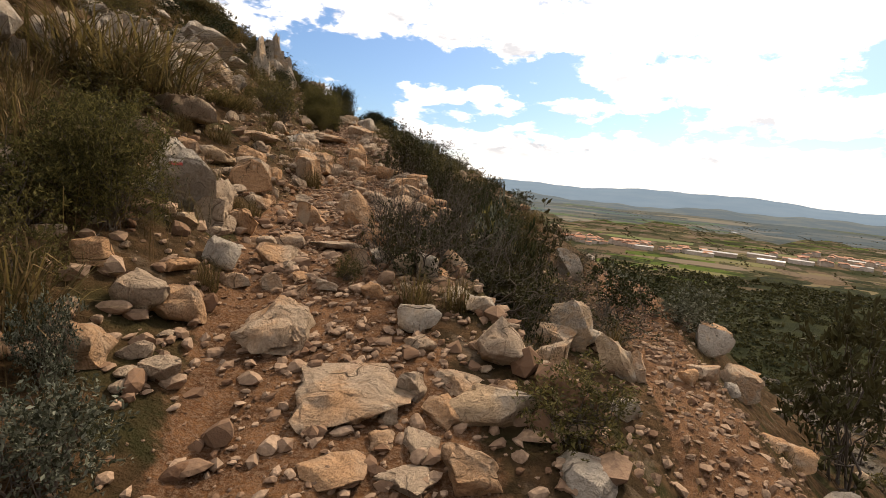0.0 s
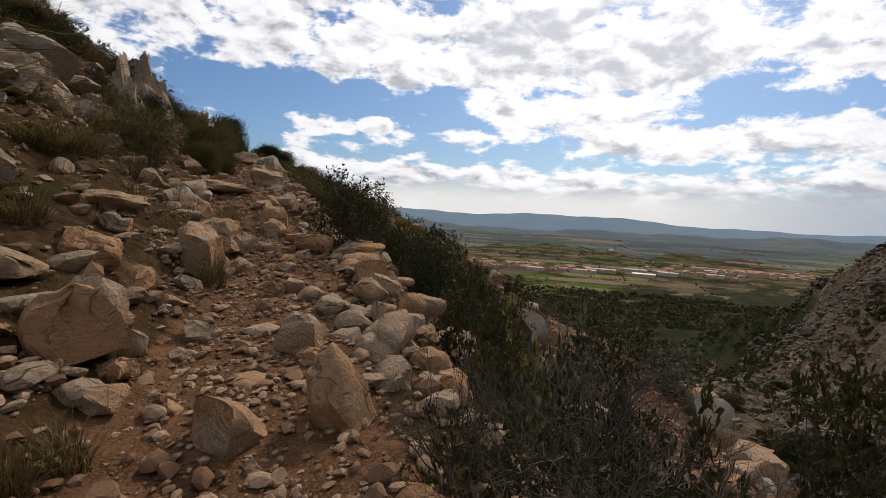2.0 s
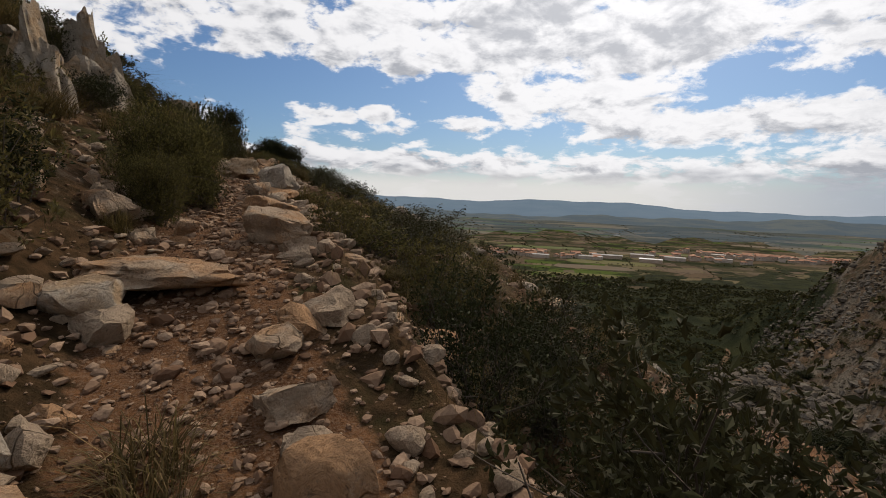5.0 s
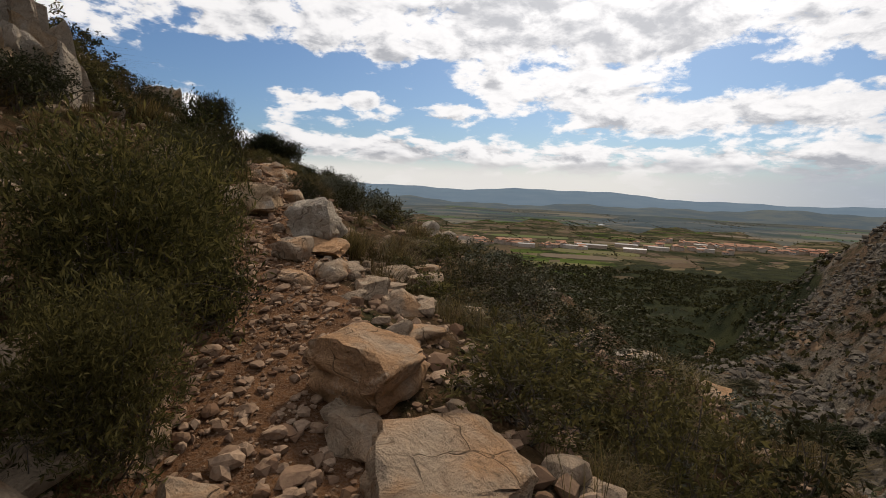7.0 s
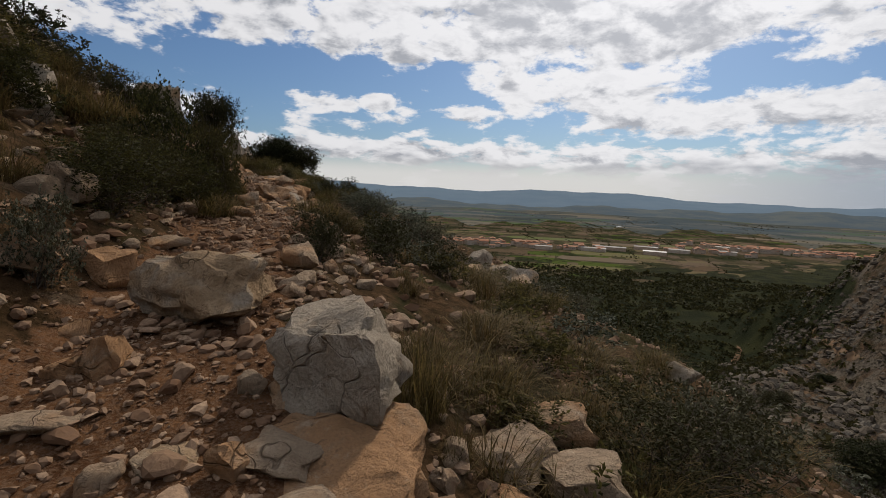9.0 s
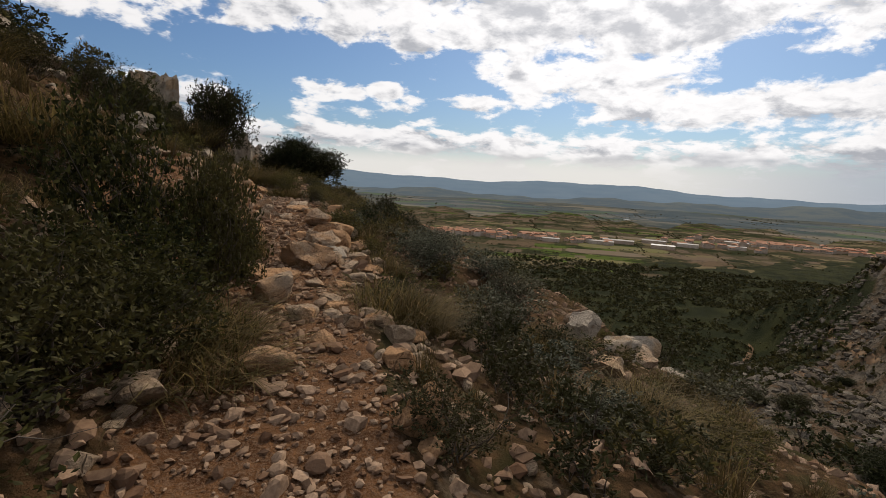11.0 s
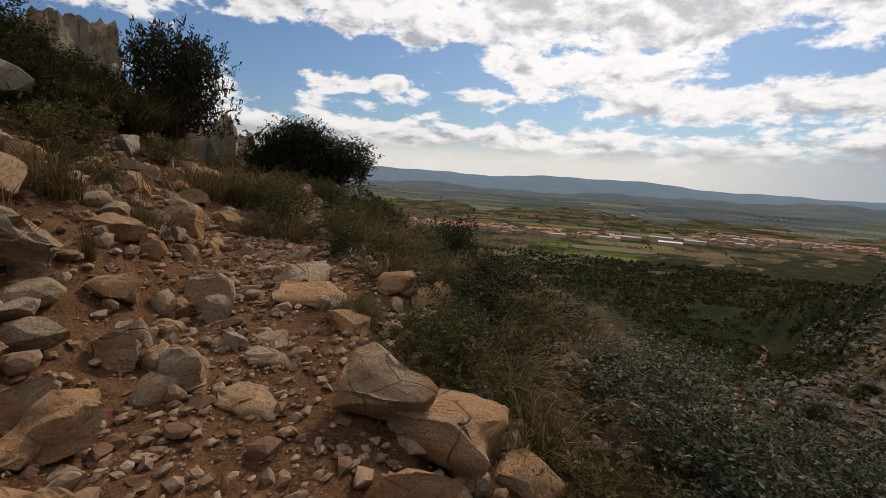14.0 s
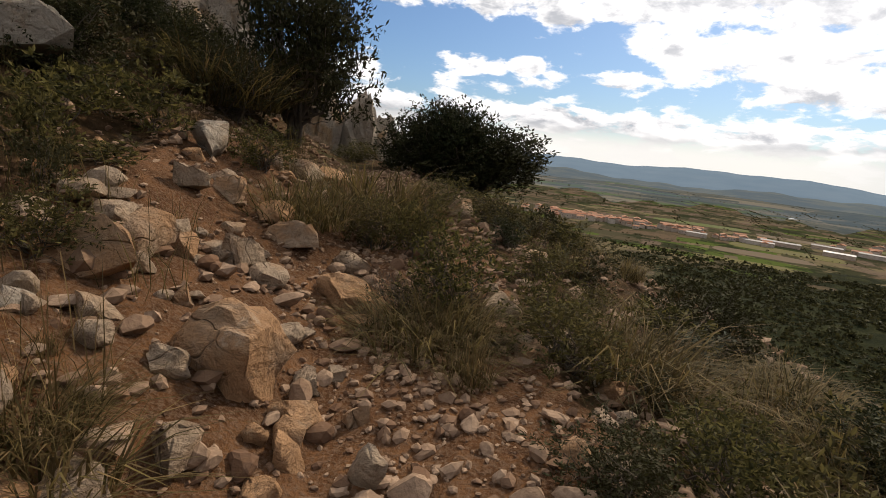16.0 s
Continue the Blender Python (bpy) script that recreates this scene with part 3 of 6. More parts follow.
def tube(verts, faces, path, r0, r1, sides=4):
    base = len(verts)
    m = len(path)
    for i, p in enumerate(path):
        r = r0 + (r1 - r0) * i / (m - 1)
        q = path[min(i + 1, m - 1)] - path[max(i - 1, 0)]
        q = q / (np.linalg.norm(q) + 1e-9)
        u = np.cross(q, (0.3, 0.9, 0.2))
        u = u / (np.linalg.norm(u) + 1e-9)
        w = np.cross(q, u)
        for k in range(sides):
            a = 2 * math.pi * k / sides
            verts.append(tuple(p + r * (math.cos(a) * u + math.sin(a) * w)))
    for i in range(m - 1):
        for k in range(sides):
            a, b = base + i * sides + k, base + i * sides + (k + 1) % sides
            faces.append((a, b, b + sides, a + sides))


def wander(rng, a, b, bend, m=5):
    path = [a + (b - a) * i / (m - 1) for i in range(m)]
    for i in range(1, m):
        path[i] = path[i] + rng.normal(size=3) * bend * (0.5 if i == m - 1 else 1.0)
    return path


def crown_points(rng, n, lobes, low=0.12):
    """Leaf places along many short shoots over overlapping lobes, and the shoots' feet."""
    feet, ways = [], []
    per = max(1, n // (11 * lobes))
    for _ in range(lobes):
        a, r = rng.uniform(0, 2 * math.pi), 0.33 * math.sqrt(rng.uniform(0, 1))
        z = rng.uniform(low, 0.74 - 0.5 * r)
        rad = rng.uniform(0.13, 0.23)
        v = rng.normal(size=(per, 3))
        v /= np.linalg.norm(v, axis=1, keepdims=True)
        feet.append(np.array([r * math.cos(a), r * math.sin(a), z]) + v * rad * rng.uniform(0.2, 1.0, (per, 1)) ** 0.5)
        ways.append(v * 0.7 + rng.normal(size=(per, 3)) * 0.45 + np.array([0, 0, 0.45]))
    feet, ways = np.concatenate(feet), np.concatenate(ways)
    ways /= np.linalg.norm(ways, axis=1, keepdims=True)
    reach = rng.uniform(0.04, 0.15, (len(feet), 1))
    pts = np.concatenate([feet + ways * reach * k / 10 + rng.normal(size=feet.shape) * 0.008 for k in range(11)])
    keep = pts[:, 2] > 0.02
    return pts[keep], feet[feet[:, 2] > 0.05]


def shrub_kind(name, seed, leaves, size, length, leaf_mat, stems, lobes=24, trunk=0.0, label="", category="shrub", thick=0.010):
    """A shrub one metre wide and high: branchwork and foliage under an empty at its foot."""
    rng = np.random.default_rng(seed)
    root = new(name)
    root.empty_display_size = 0.1
    pts, feet = crown_points(rng, leaves, lobes)
    if trunk:
        pts[:, 2] = trunk + pts[:, 2] * (1 - trunk)
        feet[:, 2] = trunk + feet[:, 2] * (1 - trunk)
    v, f = [], []
    for i in range(stems):
        end = feet[rng.integers(len(feet))]
        start = np.array([rng.normal() * 0.05, rng.normal() * 0.05, -0.06])
        if trunk:
            start = start * np.array([0.4, 0.4, 1])
            mid = np.array([start[0] * 0.8, start[1] * 0.8, trunk * rng.uniform(0.5, 1.3)])
            tube(v, f, wander(rng, start, mid, 0.01, 4), thick * 1.5, thick, 5)
            start = mid
        path = wander(rng, start, end, 0.03, 6)
        tube(v, f, path, thick, thick * 0.22)
        for _ in range(2):
            k = rng.integers(2, 5)
            tip = path[k] + rng.normal(size=3) * 0.13 + np.array([0, 0, 0.08])
            tube(v, f, wander(rng, path[k], tip, 0.015, 4), thick * 0.4, thick * 0.12, 3)
    link_mesh("branchwork", v, f, TWIG, True, root)
    lv, lf = leaf_cloud(rng, pts, size, length)
    lv[:, 2] = np.maximum(lv[:, 2], -0.02)
    link_mesh("foliage", lv.tolist(), lf.tolist(), leaf_mat, False, root)
    tagged(root, label, category)
    return root


def bare_kind(name, seed, label):
    """A leafless shrub: forking grey twigs with a few dead leaves low down."""
    rng = np.random.default_rng(seed)
    root = new(name)
    v, f = [], []

    def fork(a, way, length, r, depth):
        b = a + way * length
        path = wander(rng, a, b, length * 0.06, 4)
        tube(v, f, path, r, r * 0.55, 3 if depth else 4)
        if depth >= 4:
            return
        for _ in range(rng.integers(2, 4)):
            w = way + rng.normal(size=3) * 0.55 + np.array([0, 0, 0.12])
            fork(path[rng.integers(2, 4)], w / np.linalg.norm(w), length * rng.uniform(0.6, 0.85), r * 0.55, depth + 1)
    for _ in range(13):
        w = rng.normal(size=3) * 0.7 + np.array([0, 0, 0.9])
        fork(np.array([rng.normal() * 0.05, rng.normal() * 0.05, -0.04]), w / np.linalg.norm(w), 0.30, 0.011, 0)
    link_mesh("branchwork", v, f, TWIG, True, root)
    pts, feet = crown_points(rng, 1300, 10)
    pts[:, 2] *= 0.55
    lv, lf = leaf_cloud(rng, pts, 0.017, 2.0)
    link_mesh("foliage", lv.tolist(), lf.tolist(), LEAF_DARK, False, root)
    tagged(root, label, "shrub")
    return root


def blade_mesh(rng, n, width, high, lean, reach):
    """Arching blades of grass from a patch of that reach."""
    v, f = [], []
    for _ in range(n):
        a, u = rng.uniform(0, 2 * math.pi), math.sqrt(rng.uniform())
        p = np.array([reach * u * math.cos(a), reach * u * math.sin(a), -0.02])
        b = a + rng.normal() * 1.5
        out = np.array([math.cos(b), math.sin(b), 0])
        side = np.array([-math.sin(b), math.cos(b), 0]) * width * rng.uniform(0.6, 1.3)
        h, l = high * rng.uniform(0.3, 1.0) * (1 - 0.45 * u * u), lean * rng.uniform(0.1, 1.3)
        q1 = p + out * l * 0.22 + np.array([0, 0, h * 0.5])
        q2 = p + out * l * 0.6 + np.array([0, 0, h * 0.9])
        q3 = p + out * l * 1.15 + np.array([0, 0, h * rng.uniform(0.75, 1.08)])
        k = len(v)
        v += [tuple(p - side), tuple(p + side), tuple(q1 + side * 0.9), tuple(q1 - side * 0.9), tuple(q2 + side * 0.6), tuple(q2 - side * 0.6), tuple(q3)]
        f += [(k, k + 1, k + 2, k + 3), (k + 3, k + 2, k + 4, k + 5), (k + 5, k + 4, k + 6)]
    return v, f


def tuft_kind(name, seed, n, width, high, lean, reach, mat, other, label):
    """A clump of grass: living blades and dry ones."""
    rng = np.random.default_rng(seed)
    root = new(name)
    v, f = blade_mesh(rng, int(n * 0.68), width, high, lean, reach)
    link_mesh("blade_mass", v, f, mat, False, root)
    v, f = blade_mesh(rng, int(n * 0.32), width * 0.8, high * 1.05, lean * 1.1, reach)
    link_mesh("dry_blade_mass", v, f, other, False, root)
    tagged(root, label, "grass tuft")
    return root


def sizes(name, seed, leaves, size, length, mat, stems, label):
    """Small and large models of one kind, so that leaves keep their size."""
    return ([shrub_kind(name, seed + i, leaves, size, length, mat, stems, label=label) for i in range(2)],
            [shrub_kind(name, seed + 5 + i, int(leaves * 1.55), size * 0.72, length, mat, int(stems * 1.5), 34, label=label, thick=0.007) for i in range(2)],
            [shrub_kind(name, seed + 9 + i, 1050, size * 1.65, length, mat, 9, 22, label=label) for i in range(2)])


PLANTS = {
    "dark": sizes("evergreen_shrub", 1, 4200, 0.0155, 2.4, LEAF_DARK, 26, "dense dark green evergreen shrub on the stony slope"),
    "olive": sizes("olive_green_shrub", 101, 3100, 0.0170, 3.0, LEAF_OLIVE, 30, "low olive-green scrub bush among limestone rocks"),
    "grey": sizes("grey_leaved_shrub", 201, 4000, 0.019, 2.0, LEAF_GREY, 30, "grey-green leathery-leaved shrub on the slope below the trail"),
    "leaf": sizes("leafy_shrub", 301, 5600, 0.018, 2.0, LEAF_DEEP, 26, "tall leafy green shrub overhanging the trail edge"),
    "big": ([shrub_kind("tall_bushy_shrub", 41, 22000, 0.0075, 4.6, LEAF_OLIVE, 60, 44, label="tall bushy olive-green shrub at the trail edge", thick=0.006)],) * 3,
    "tree": ([shrub_kind("wild_olive_tree", 51, 14000, 0.0125, 3.2, LEAF_DARK, 34, 34, 0.14, "dark wild olive tree with an open wind-shaped crown", "tree", 0.014)],) * 3,
    "wide": ([shrub_kind("round_tree", 52, 17000, 0.0145, 2.6, LEAF_DARK, 26, 40, 0.05, "dense round dark green tree on the slope edge", "tree", 0.014)],) * 3,
    "bare": ([bare_kind("bare_shrub", 61 + i, "leafless grey twiggy shrub at the trail edge") for i in range(3)],) * 3,
    "tuft": ([tuft_kind("grass_tuft", 81 + i, 220, 0.0065, 0.95, 0.42, 0.24, GRASS, GRASS_GREEN, "tuft of dry straw-coloured grass among stones") for i in range(3)],) * 3,
    "tall": ([tuft_kind("green_grass_clump", 91 + i, 800, 0.0058, 0.85, 0.60, 0.55, GRASS_GREEN, GRASS, "tall clump of olive-brown hillside grass") for i in range(2)],) * 3,
}
GROUPS = {"dark": "evergreen shrubs on the slope", "olive": "low scrub bushes", "grey": "grey-leaved shrubs", "leaf": "leafy shrubs", "bare": "bare twiggy shrubs", "tuft": "dry grass tufts", "tall": "green grass clumps"}


def plant(kind, x, y, wide, high):
    """One plant of a kind, that wide and high, rooted at (x, y)."""
    model = chance.choice(PLANTS[kind][2 if abs(x - float(trail_x(y))) > 4.8 or y > 44 or (wide < 0.95 and abs(x - float(trail_x(y))) > 1.7) else 1 if wide > 1.3 else 0])
    m = pose(x, y, float(ground_z(x, y)) - 0.03, 0, 0, chance.uniform(0, 360))
    ob = copy_thing(model, m)
    ob.scale = (wide * 1.12, wide * 1.12, high * (1.0 if kind in ("tuft", "tall", "bare", "tree", "wide") else 1.1))
    if kind in GROUPS:
        tagged(ob, group=GROUPS[kind])
    return ob


# ---- rocks along the trail ----
rock(1.20, 1.74, 0.28, 0.24, 0.11, None, True, 5)
rock(0.70, 1.80, 0.23, 0.19, 0.14, None, False, 5)
rock(0.44, 1.81, 0.22, 0.19, 0.05, None, False, 5)
rock(0.17, 1.89, 0.29, 0.25, 0.05, None, False, 5)
rock(0.53, 2.00, 0.21, 0.18, 0.06, None, False, 5)
rock(0.94, 2.17, 0.38, 0.32, 0.14, None, True, 5)
rock(0.41, 2.18, 0.11, 0.09, 0.08, None, False, 5)
rock(0.69, 2.19, 0.19, 0.16, 0.09, None, False, 5)
rock(0.25, 2.21, 0.18, 0.15, 0.10, None, False, 5)
rock(0.56, 2.36, 0.14, 0.12, 0.13, None, False, 5)
rock(-0.94, 2.39, 0.26, 0.22, 0.15, None, False, 5)
rock(0.23, 2.39, 0.58, 0.49, 0.10, None, False, 5)
rock(0.82, 2.44, 0.24, 0.20, 0.07, None, False, 5)
rock(0.40, 2.46, 0.17, 0.15, 0.07, None, False, 5)
rock(1.14, 2.78, 0.21, 0.18, 0.09, None, False, 5)
rock(-0.84, 2.94, 0.30, 0.25, 0.21, None, False, 5)
rock(-0.68, 3.00, 0.28, 0.24, 0.19, None, False, 5)
rock(0.72, 3.05, 0.30, 0.25, 0.15, None, True, 5)
rock(1.23, 3.28, 0.24, 0.20, 0.12, None, True, 5)
rock(1.16, 3.49, 0.33, 0.28, 0.11, None, True, 5)
rock(-0.80, 3.49, 0.28, 0.24, 0.07, None, False, 5)
rock(0.48, 3.49, 0.16, 0.14, 0.11, None, False, 5)
rock(-0.03, 3.53, 0.13, 0.11, 0.09, None, False, 5)
rock(-0.47, 3.60, 0.19, 0.17, 0.09, None, False, 5)
rock(0.15, 3.62, 0.17, 0.14, 0.08, None, False, 5)
rock(-0.23, 3.62, 0.13, 0.11, 0.12, None, False, 5)
rock(-0.02, 3.79, 0.21, 0.18, 0.05, None, False, 5)
rock(-0.59, 3.83, 0.29, 0.25, 0.19, None, True, 5)
rock(0.35, 3.94, 0.24, 0.21, 0.20, None, False, 5)
rock(-0.11, 3.98, 0.17, 0.15, 0.07, None, False, 5)
rock(0.98, 3.98, 0.24, 0.21, 0.22, None, True, 5)
rock(-0.91, 4.13, 0.23, 0.20, 0.12, None, True, 5)
rock(0.63, 4.32, 0.19, 0.16, 0.16, None, True, 5)
rock(-0.12, 4.74, 0.26, 0.22, 0.12, None, False, 5)
rock(-0.80, 4.75, 0.29, 0.25, 0.26, None, False, 5)
rock(0.30, 4.76, 0.44, 0.37, 0.07, None, False, 5)
rock(-0.46, 4.90, 0.37, 0.32, 0.06, None, False, 5)
rock(-1.16, 5.60, 0.39, 0.33, 0.29, None, False, 5)
rock(0.07, 5.79, 0.37, 0.32, 0.23, None, False, 5)
rock(1.40, 6.08, 0.29, 0.25, 0.15, None, False, 5)
rock(0.99, 6.18, 0.29, 0.25, 0.17, None, False, 5)
rock(0.18, 6.41, 0.27, 0.23, 0.05, None, False, 5)
rock(1.44, 6.49, 0.27, 0.23, 0.17, None, False, 5)
rock(-0.71, 6.52, 0.41, 0.35, 0.37, None, False, 5)
rock(1.07, 6.64, 0.27, 0.23, 0.16, None, False, 5)
rock(0.60, 6.68, 0.18, 0.15, 0.11, None, False, 5)
rock(-0.51, 6.71, 0.25, 0.21, 0.23, None, False, 5)
rock(-0.69, 6.73, 0.42, 0.36, 0.38, None, False, 5)
rock(0.62, 6.94, 0.32, 0.27, 0.26, None, False, 5)
rock(1.19, 7.00, 0.25, 0.21, 0.13, None, False, 5)
rock(-0.16, 7.01, 0.16, 0.14, 0.08, None, False, 5)
rock(0.99, 7.09, 0.25, 0.21, 0.09, None, False, 5)
rock(0.67, 7.28, 0.32, 0.27, 0.05, None, True, 5)
rock(-1.27, 7.33, 0.51, 0.44, 0.21, None, True, 5)
rock(1.78, 7.34, 0.27, 0.23, 0.18, None, False, 5)
rock(-0.04, 7.36, 0.25, 0.21, 0.15, None, False, 5)
rock(0.40, 7.48, 0.32, 0.28, 0.06, None, False, 5)
rock(1.45, 7.54, 0.21, 0.18, 0.16, None, False, 5)
rock(1.06, 7.89, 0.39, 0.33, 0.17, None, False, 5)
rock(5.76, 7.92, 0.72, 0.61, 0.65, None, True, 5)
rock(-0.29, 7.94, 0.37, 0.31, 0.09, None, False, 5)
rock(-0.53, 8.01, 0.26, 0.22, 0.17, None, False, 5)
rock(-0.75, 8.16, 0.29, 0.25, 0.21, None, False, 5)
rock(1.69, 8.18, 0.40, 0.34, 0.21, None, False, 5)
rock(8.15, 8.20, 0.59, 0.50, 0.30, None, False, 5)
rock(4.68, 8.42, 1.01, 0.86, 0.41, None, False, 5)
rock(-1.89, 8.53, 0.88, 0.75, 0.38, None, False, 5)
rock(5.22, 8.72, 0.95, 0.81, 0.86, None, True, 5)
rock(5.72, 9.06, 0.92, 0.78, 0.23, None, True, 5)
rock(1.90, 9.06, 0.37, 0.31, 0.09, None, False, 5)
rock(2.56, 9.10, 0.60, 0.51, 0.25, None, False, 5)
rock(10.36, 9.34, 0.89, 0.75, 0.49, None, False, 5)
rock(1.88, 9.40, 0.51, 0.43, 0.14, None, False, 5)
rock(4.35, 9.44, 0.39, 0.33, 0.28, None, False, 5)
rock(1.44, 9.47, 0.24, 0.20, 0.12, None, False, 5)
rock(0.00, 9.52, 0.20, 0.17, 0.18, None, False, 5)
rock(0.42, 9.60, 0.25, 0.21, 0.04, None, False, 5)
rock(0.98, 9.76, 0.25, 0.21, 0.13, None, False, 5)
rock(2.54, 9.87, 0.39, 0.33, 0.12, None, False, 5)
rock(1.20, 9.92, 0.23, 0.19, 0.12, None, False, 5)
rock(2.08, 9.99, 0.52, 0.44, 0.13, None, False, 5)
rock(-0.15, 10.14, 0.18, 0.15, 0.16, None, False, 5)
rock(1.86, 10.19, 0.27, 0.23, 0.13, None, False, 5)
rock(0.49, 10.22, 0.27, 0.23, 0.24, None, False, 5)
rock(0.18, 10.25, 0.70, 0.59, 0.35, None, False, 5)
rock(1.40, 10.31, 0.54, 0.46, 0.25, None, False, 5)
rock(0.86, 10.32, 0.26, 0.22, 0.13, None, False, 5)
rock(0.73, 10.40, 0.14, 0.12, 0.12, None, False, 5)
rock(2.13, 10.57, 0.45, 0.38, 0.11, None, False, 5)
rock(-0.18, 10.96, 0.35, 0.30, 0.10, None, False, 5)
rock(1.32, 10.97, 0.43, 0.36, 0.15, None, False, 5)
rock(1.98, 11.05, 0.42, 0.36, 0.14, None, False, 5)
rock(0.52, 11.07, 0.20, 0.17, 0.12, None, False, 5)
rock(11.37, 11.31, 0.83, 0.71, 0.69, None, False, 5)
rock(-0.26, 11.83, 0.49, 0.41, 0.31, None, True, 5)
rock(1.10, 11.94, 0.36, 0.31, 0.24, None, False, 5)
rock(1.09, 13.03, 0.40, 0.34, 0.18, None, False, 5)
rock(0.09, 13.38, 0.36, 0.31, 0.20, None, False, 5)
rock(1.49, 13.42, 0.47, 0.40, 0.22, None, False, 5)
rock(-0.08, 13.60, 0.54, 0.46, 0.23, None, True, 5)
rock(7.84, 13.76, 0.96, 0.81, 0.82, None, True, 5)
rock(0.30, 14.20, 1.10, 0.94, 0.22, None, False, 5)
rock(2.15, 14.88, 0.40, 0.34, 0.10, None, False, 5)
rock(3.14, 14.89, 0.72, 0.62, 0.23, None, False, 5)
rock(0.87, 14.98, 0.24, 0.20, 0.06, None, False, 5)
rock(1.56, 15.04, 0.39, 0.33, 0.16, None, False, 5)
rock(0.25, 15.11, 0.17, 0.14, 0.05, None, False, 5)
rock(1.05, 15.12, 0.12, 0.10, 0.06, None, False, 5)
rock(0.09, 15.27, 0.14, 0.12, 0.09, None, False, 5)
rock(0.47, 15.36, 0.21, 0.18, 0.09, None, False, 5)
rock(1.46, 15.48, 0.73, 0.62, 0.37, None, False, 5)
rock(-0.19, 15.65, 0.48, 0.41, 0.26, None, False, 5)
rock(0.52, 15.76, 0.26, 0.22, 0.18, None, False, 5)
rock(0.01, 15.97, 0.30, 0.25, 0.10, None, False, 5)
rock(0.31, 16.19, 0.22, 0.18, 0.10, None, False, 5)
rock(-0.24, 16.20, 0.33, 0.28, 0.20, None, False, 5)
rock(1.53, 16.56, 0.76, 0.65, 0.35, None, False, 5)
rock(-0.47, 16.69, 0.21, 0.17, 0.17, None, False, 5)
rock(-0.22, 16.73, 0.48, 0.40, 0.18, None, False, 5)
rock(-0.40, 16.99, 0.21, 0.18, 0.09, None, False, 5)
rock(2.21, 17.46, 0.47, 0.40, 0.11, None, False, 5)
rock(2.34, 18.01, 0.39, 0.33, 0.22, None, False, 5)
rock(1.54, 18.74, 0.38, 0.33, 0.10, None, False, 5)
rock(2.49, 18.81, 0.44, 0.37, 0.15, None, False, 5)
rock(1.85, 18.91, 0.20, 0.17, 0.12, None, False, 5)
rock(6.29, 19.40, 0.49, 0.42, 0.26, None, True, 5)
rock(1.65, 19.46, 0.47, 0.40, 0.25, None, False, 5)
rock(2.27, 19.53, 0.43, 0.36, 0.11, None, False, 5)
rock(7.97, 19.90, 0.87, 0.74, 0.33, None, True, 5)
rock(2.39, 20.00, 0.16, 0.14, 0.13, None, False, 5)
rock(1.56, 20.02, 0.15, 0.13, 0.14, None, False, 5)
rock(2.98, 20.04, 0.39, 0.33, 0.10, None, False, 5)
rock(1.78, 20.05, 0.31, 0.27, 0.08, None, False, 5)
rock(2.14, 20.08, 0.21, 0.18, 0.06, None, False, 5)
rock(1.09, 20.10, 0.17, 0.15, 0.08, None, False, 5)
rock(2.04, 20.11, 0.97, 0.83, 0.17, None, False, 5)
rock(2.63, 20.12, 0.15, 0.13, 0.11, None, False, 5)
rock(1.29, 20.17, 0.30, 0.25, 0.05, None, True, 5)
rock(3.28, 20.51, 0.65, 0.55, 0.16, None, False, 5)
rock(0.80, 20.56, 0.34, 0.29, 0.06, None, False, 5)
rock(2.20, 20.58, 0.82, 0.69, 0.59, None, True, 5)
rock(3.98, 20.81, 0.48, 0.41, 0.31, None, False, 5)
rock(1.01, 20.99, 0.25, 0.22, 0.21, None, False, 5)
rock(0.80, 21.01, 0.20, 0.17, 0.11, None, False, 5)
rock(3.30, 21.34, 0.29, 0.25, 0.19, None, False, 5)
rock(1.59, 21.76, 0.86, 0.73, 0.44, None, True, 5)
rock(2.19, 22.16, 0.28, 0.24, 0.12, None, False, 5)
rock(1.15, 22.63, 0.30, 0.26, 0.16, None, False, 5)
rock(2.40, 22.88, 0.38, 0.33, 0.26, None, False, 5)
rock(1.17, 23.47, 0.38, 0.32, 0.11, None, False, 5)
rock(2.89, 26.48, 0.25, 0.21, 0.11, None, False, 5)
rock(3.44, 26.55, 0.43, 0.36, 0.07, None, False, 5)
rock(2.75, 26.66, 0.21, 0.18, 0.08, None, False, 5)
rock(2.48, 26.71, 0.31, 0.27, 0.13, None, False, 5)
rock(3.21, 26.73, 0.36, 0.30, 0.11, None, False, 5)
rock(2.81, 26.95, 0.25, 0.21, 0.06, None, False, 5)
rock(2.32, 26.98, 0.12, 0.10, 0.08, None, False, 5)
rock(3.69, 27.01, 0.15, 0.12, 0.09, None, False, 5)
rock(2.85, 27.17, 0.30, 0.26, 0.07, None, False, 5)
rock(3.49, 27.27, 0.33, 0.28, 0.08, None, False, 5)
rock(2.31, 27.34, 0.44, 0.38, 0.25, None, False, 5)
rock(2.82, 27.82, 0.21, 0.18, 0.09, None, False, 5)
rock(3.78, 27.83, 0.26, 0.23, 0.19, None, False, 5)
rock(3.10, 27.86, 0.24, 0.20, 0.07, None, False, 5)
rock(2.59, 28.12, 0.22, 0.18, 0.09, None, False, 5)
rock(2.90, 28.70, 0.63, 0.53, 0.32, None, False, 5)
rock(4.16, 28.72, 0.46, 0.39, 0.15, None, False, 5)
rock(4.10, 29.21, 0.38, 0.32, 0.10, None, False, 5)
rock(3.85, 29.25, 0.29, 0.24, 0.07, None, False, 5)
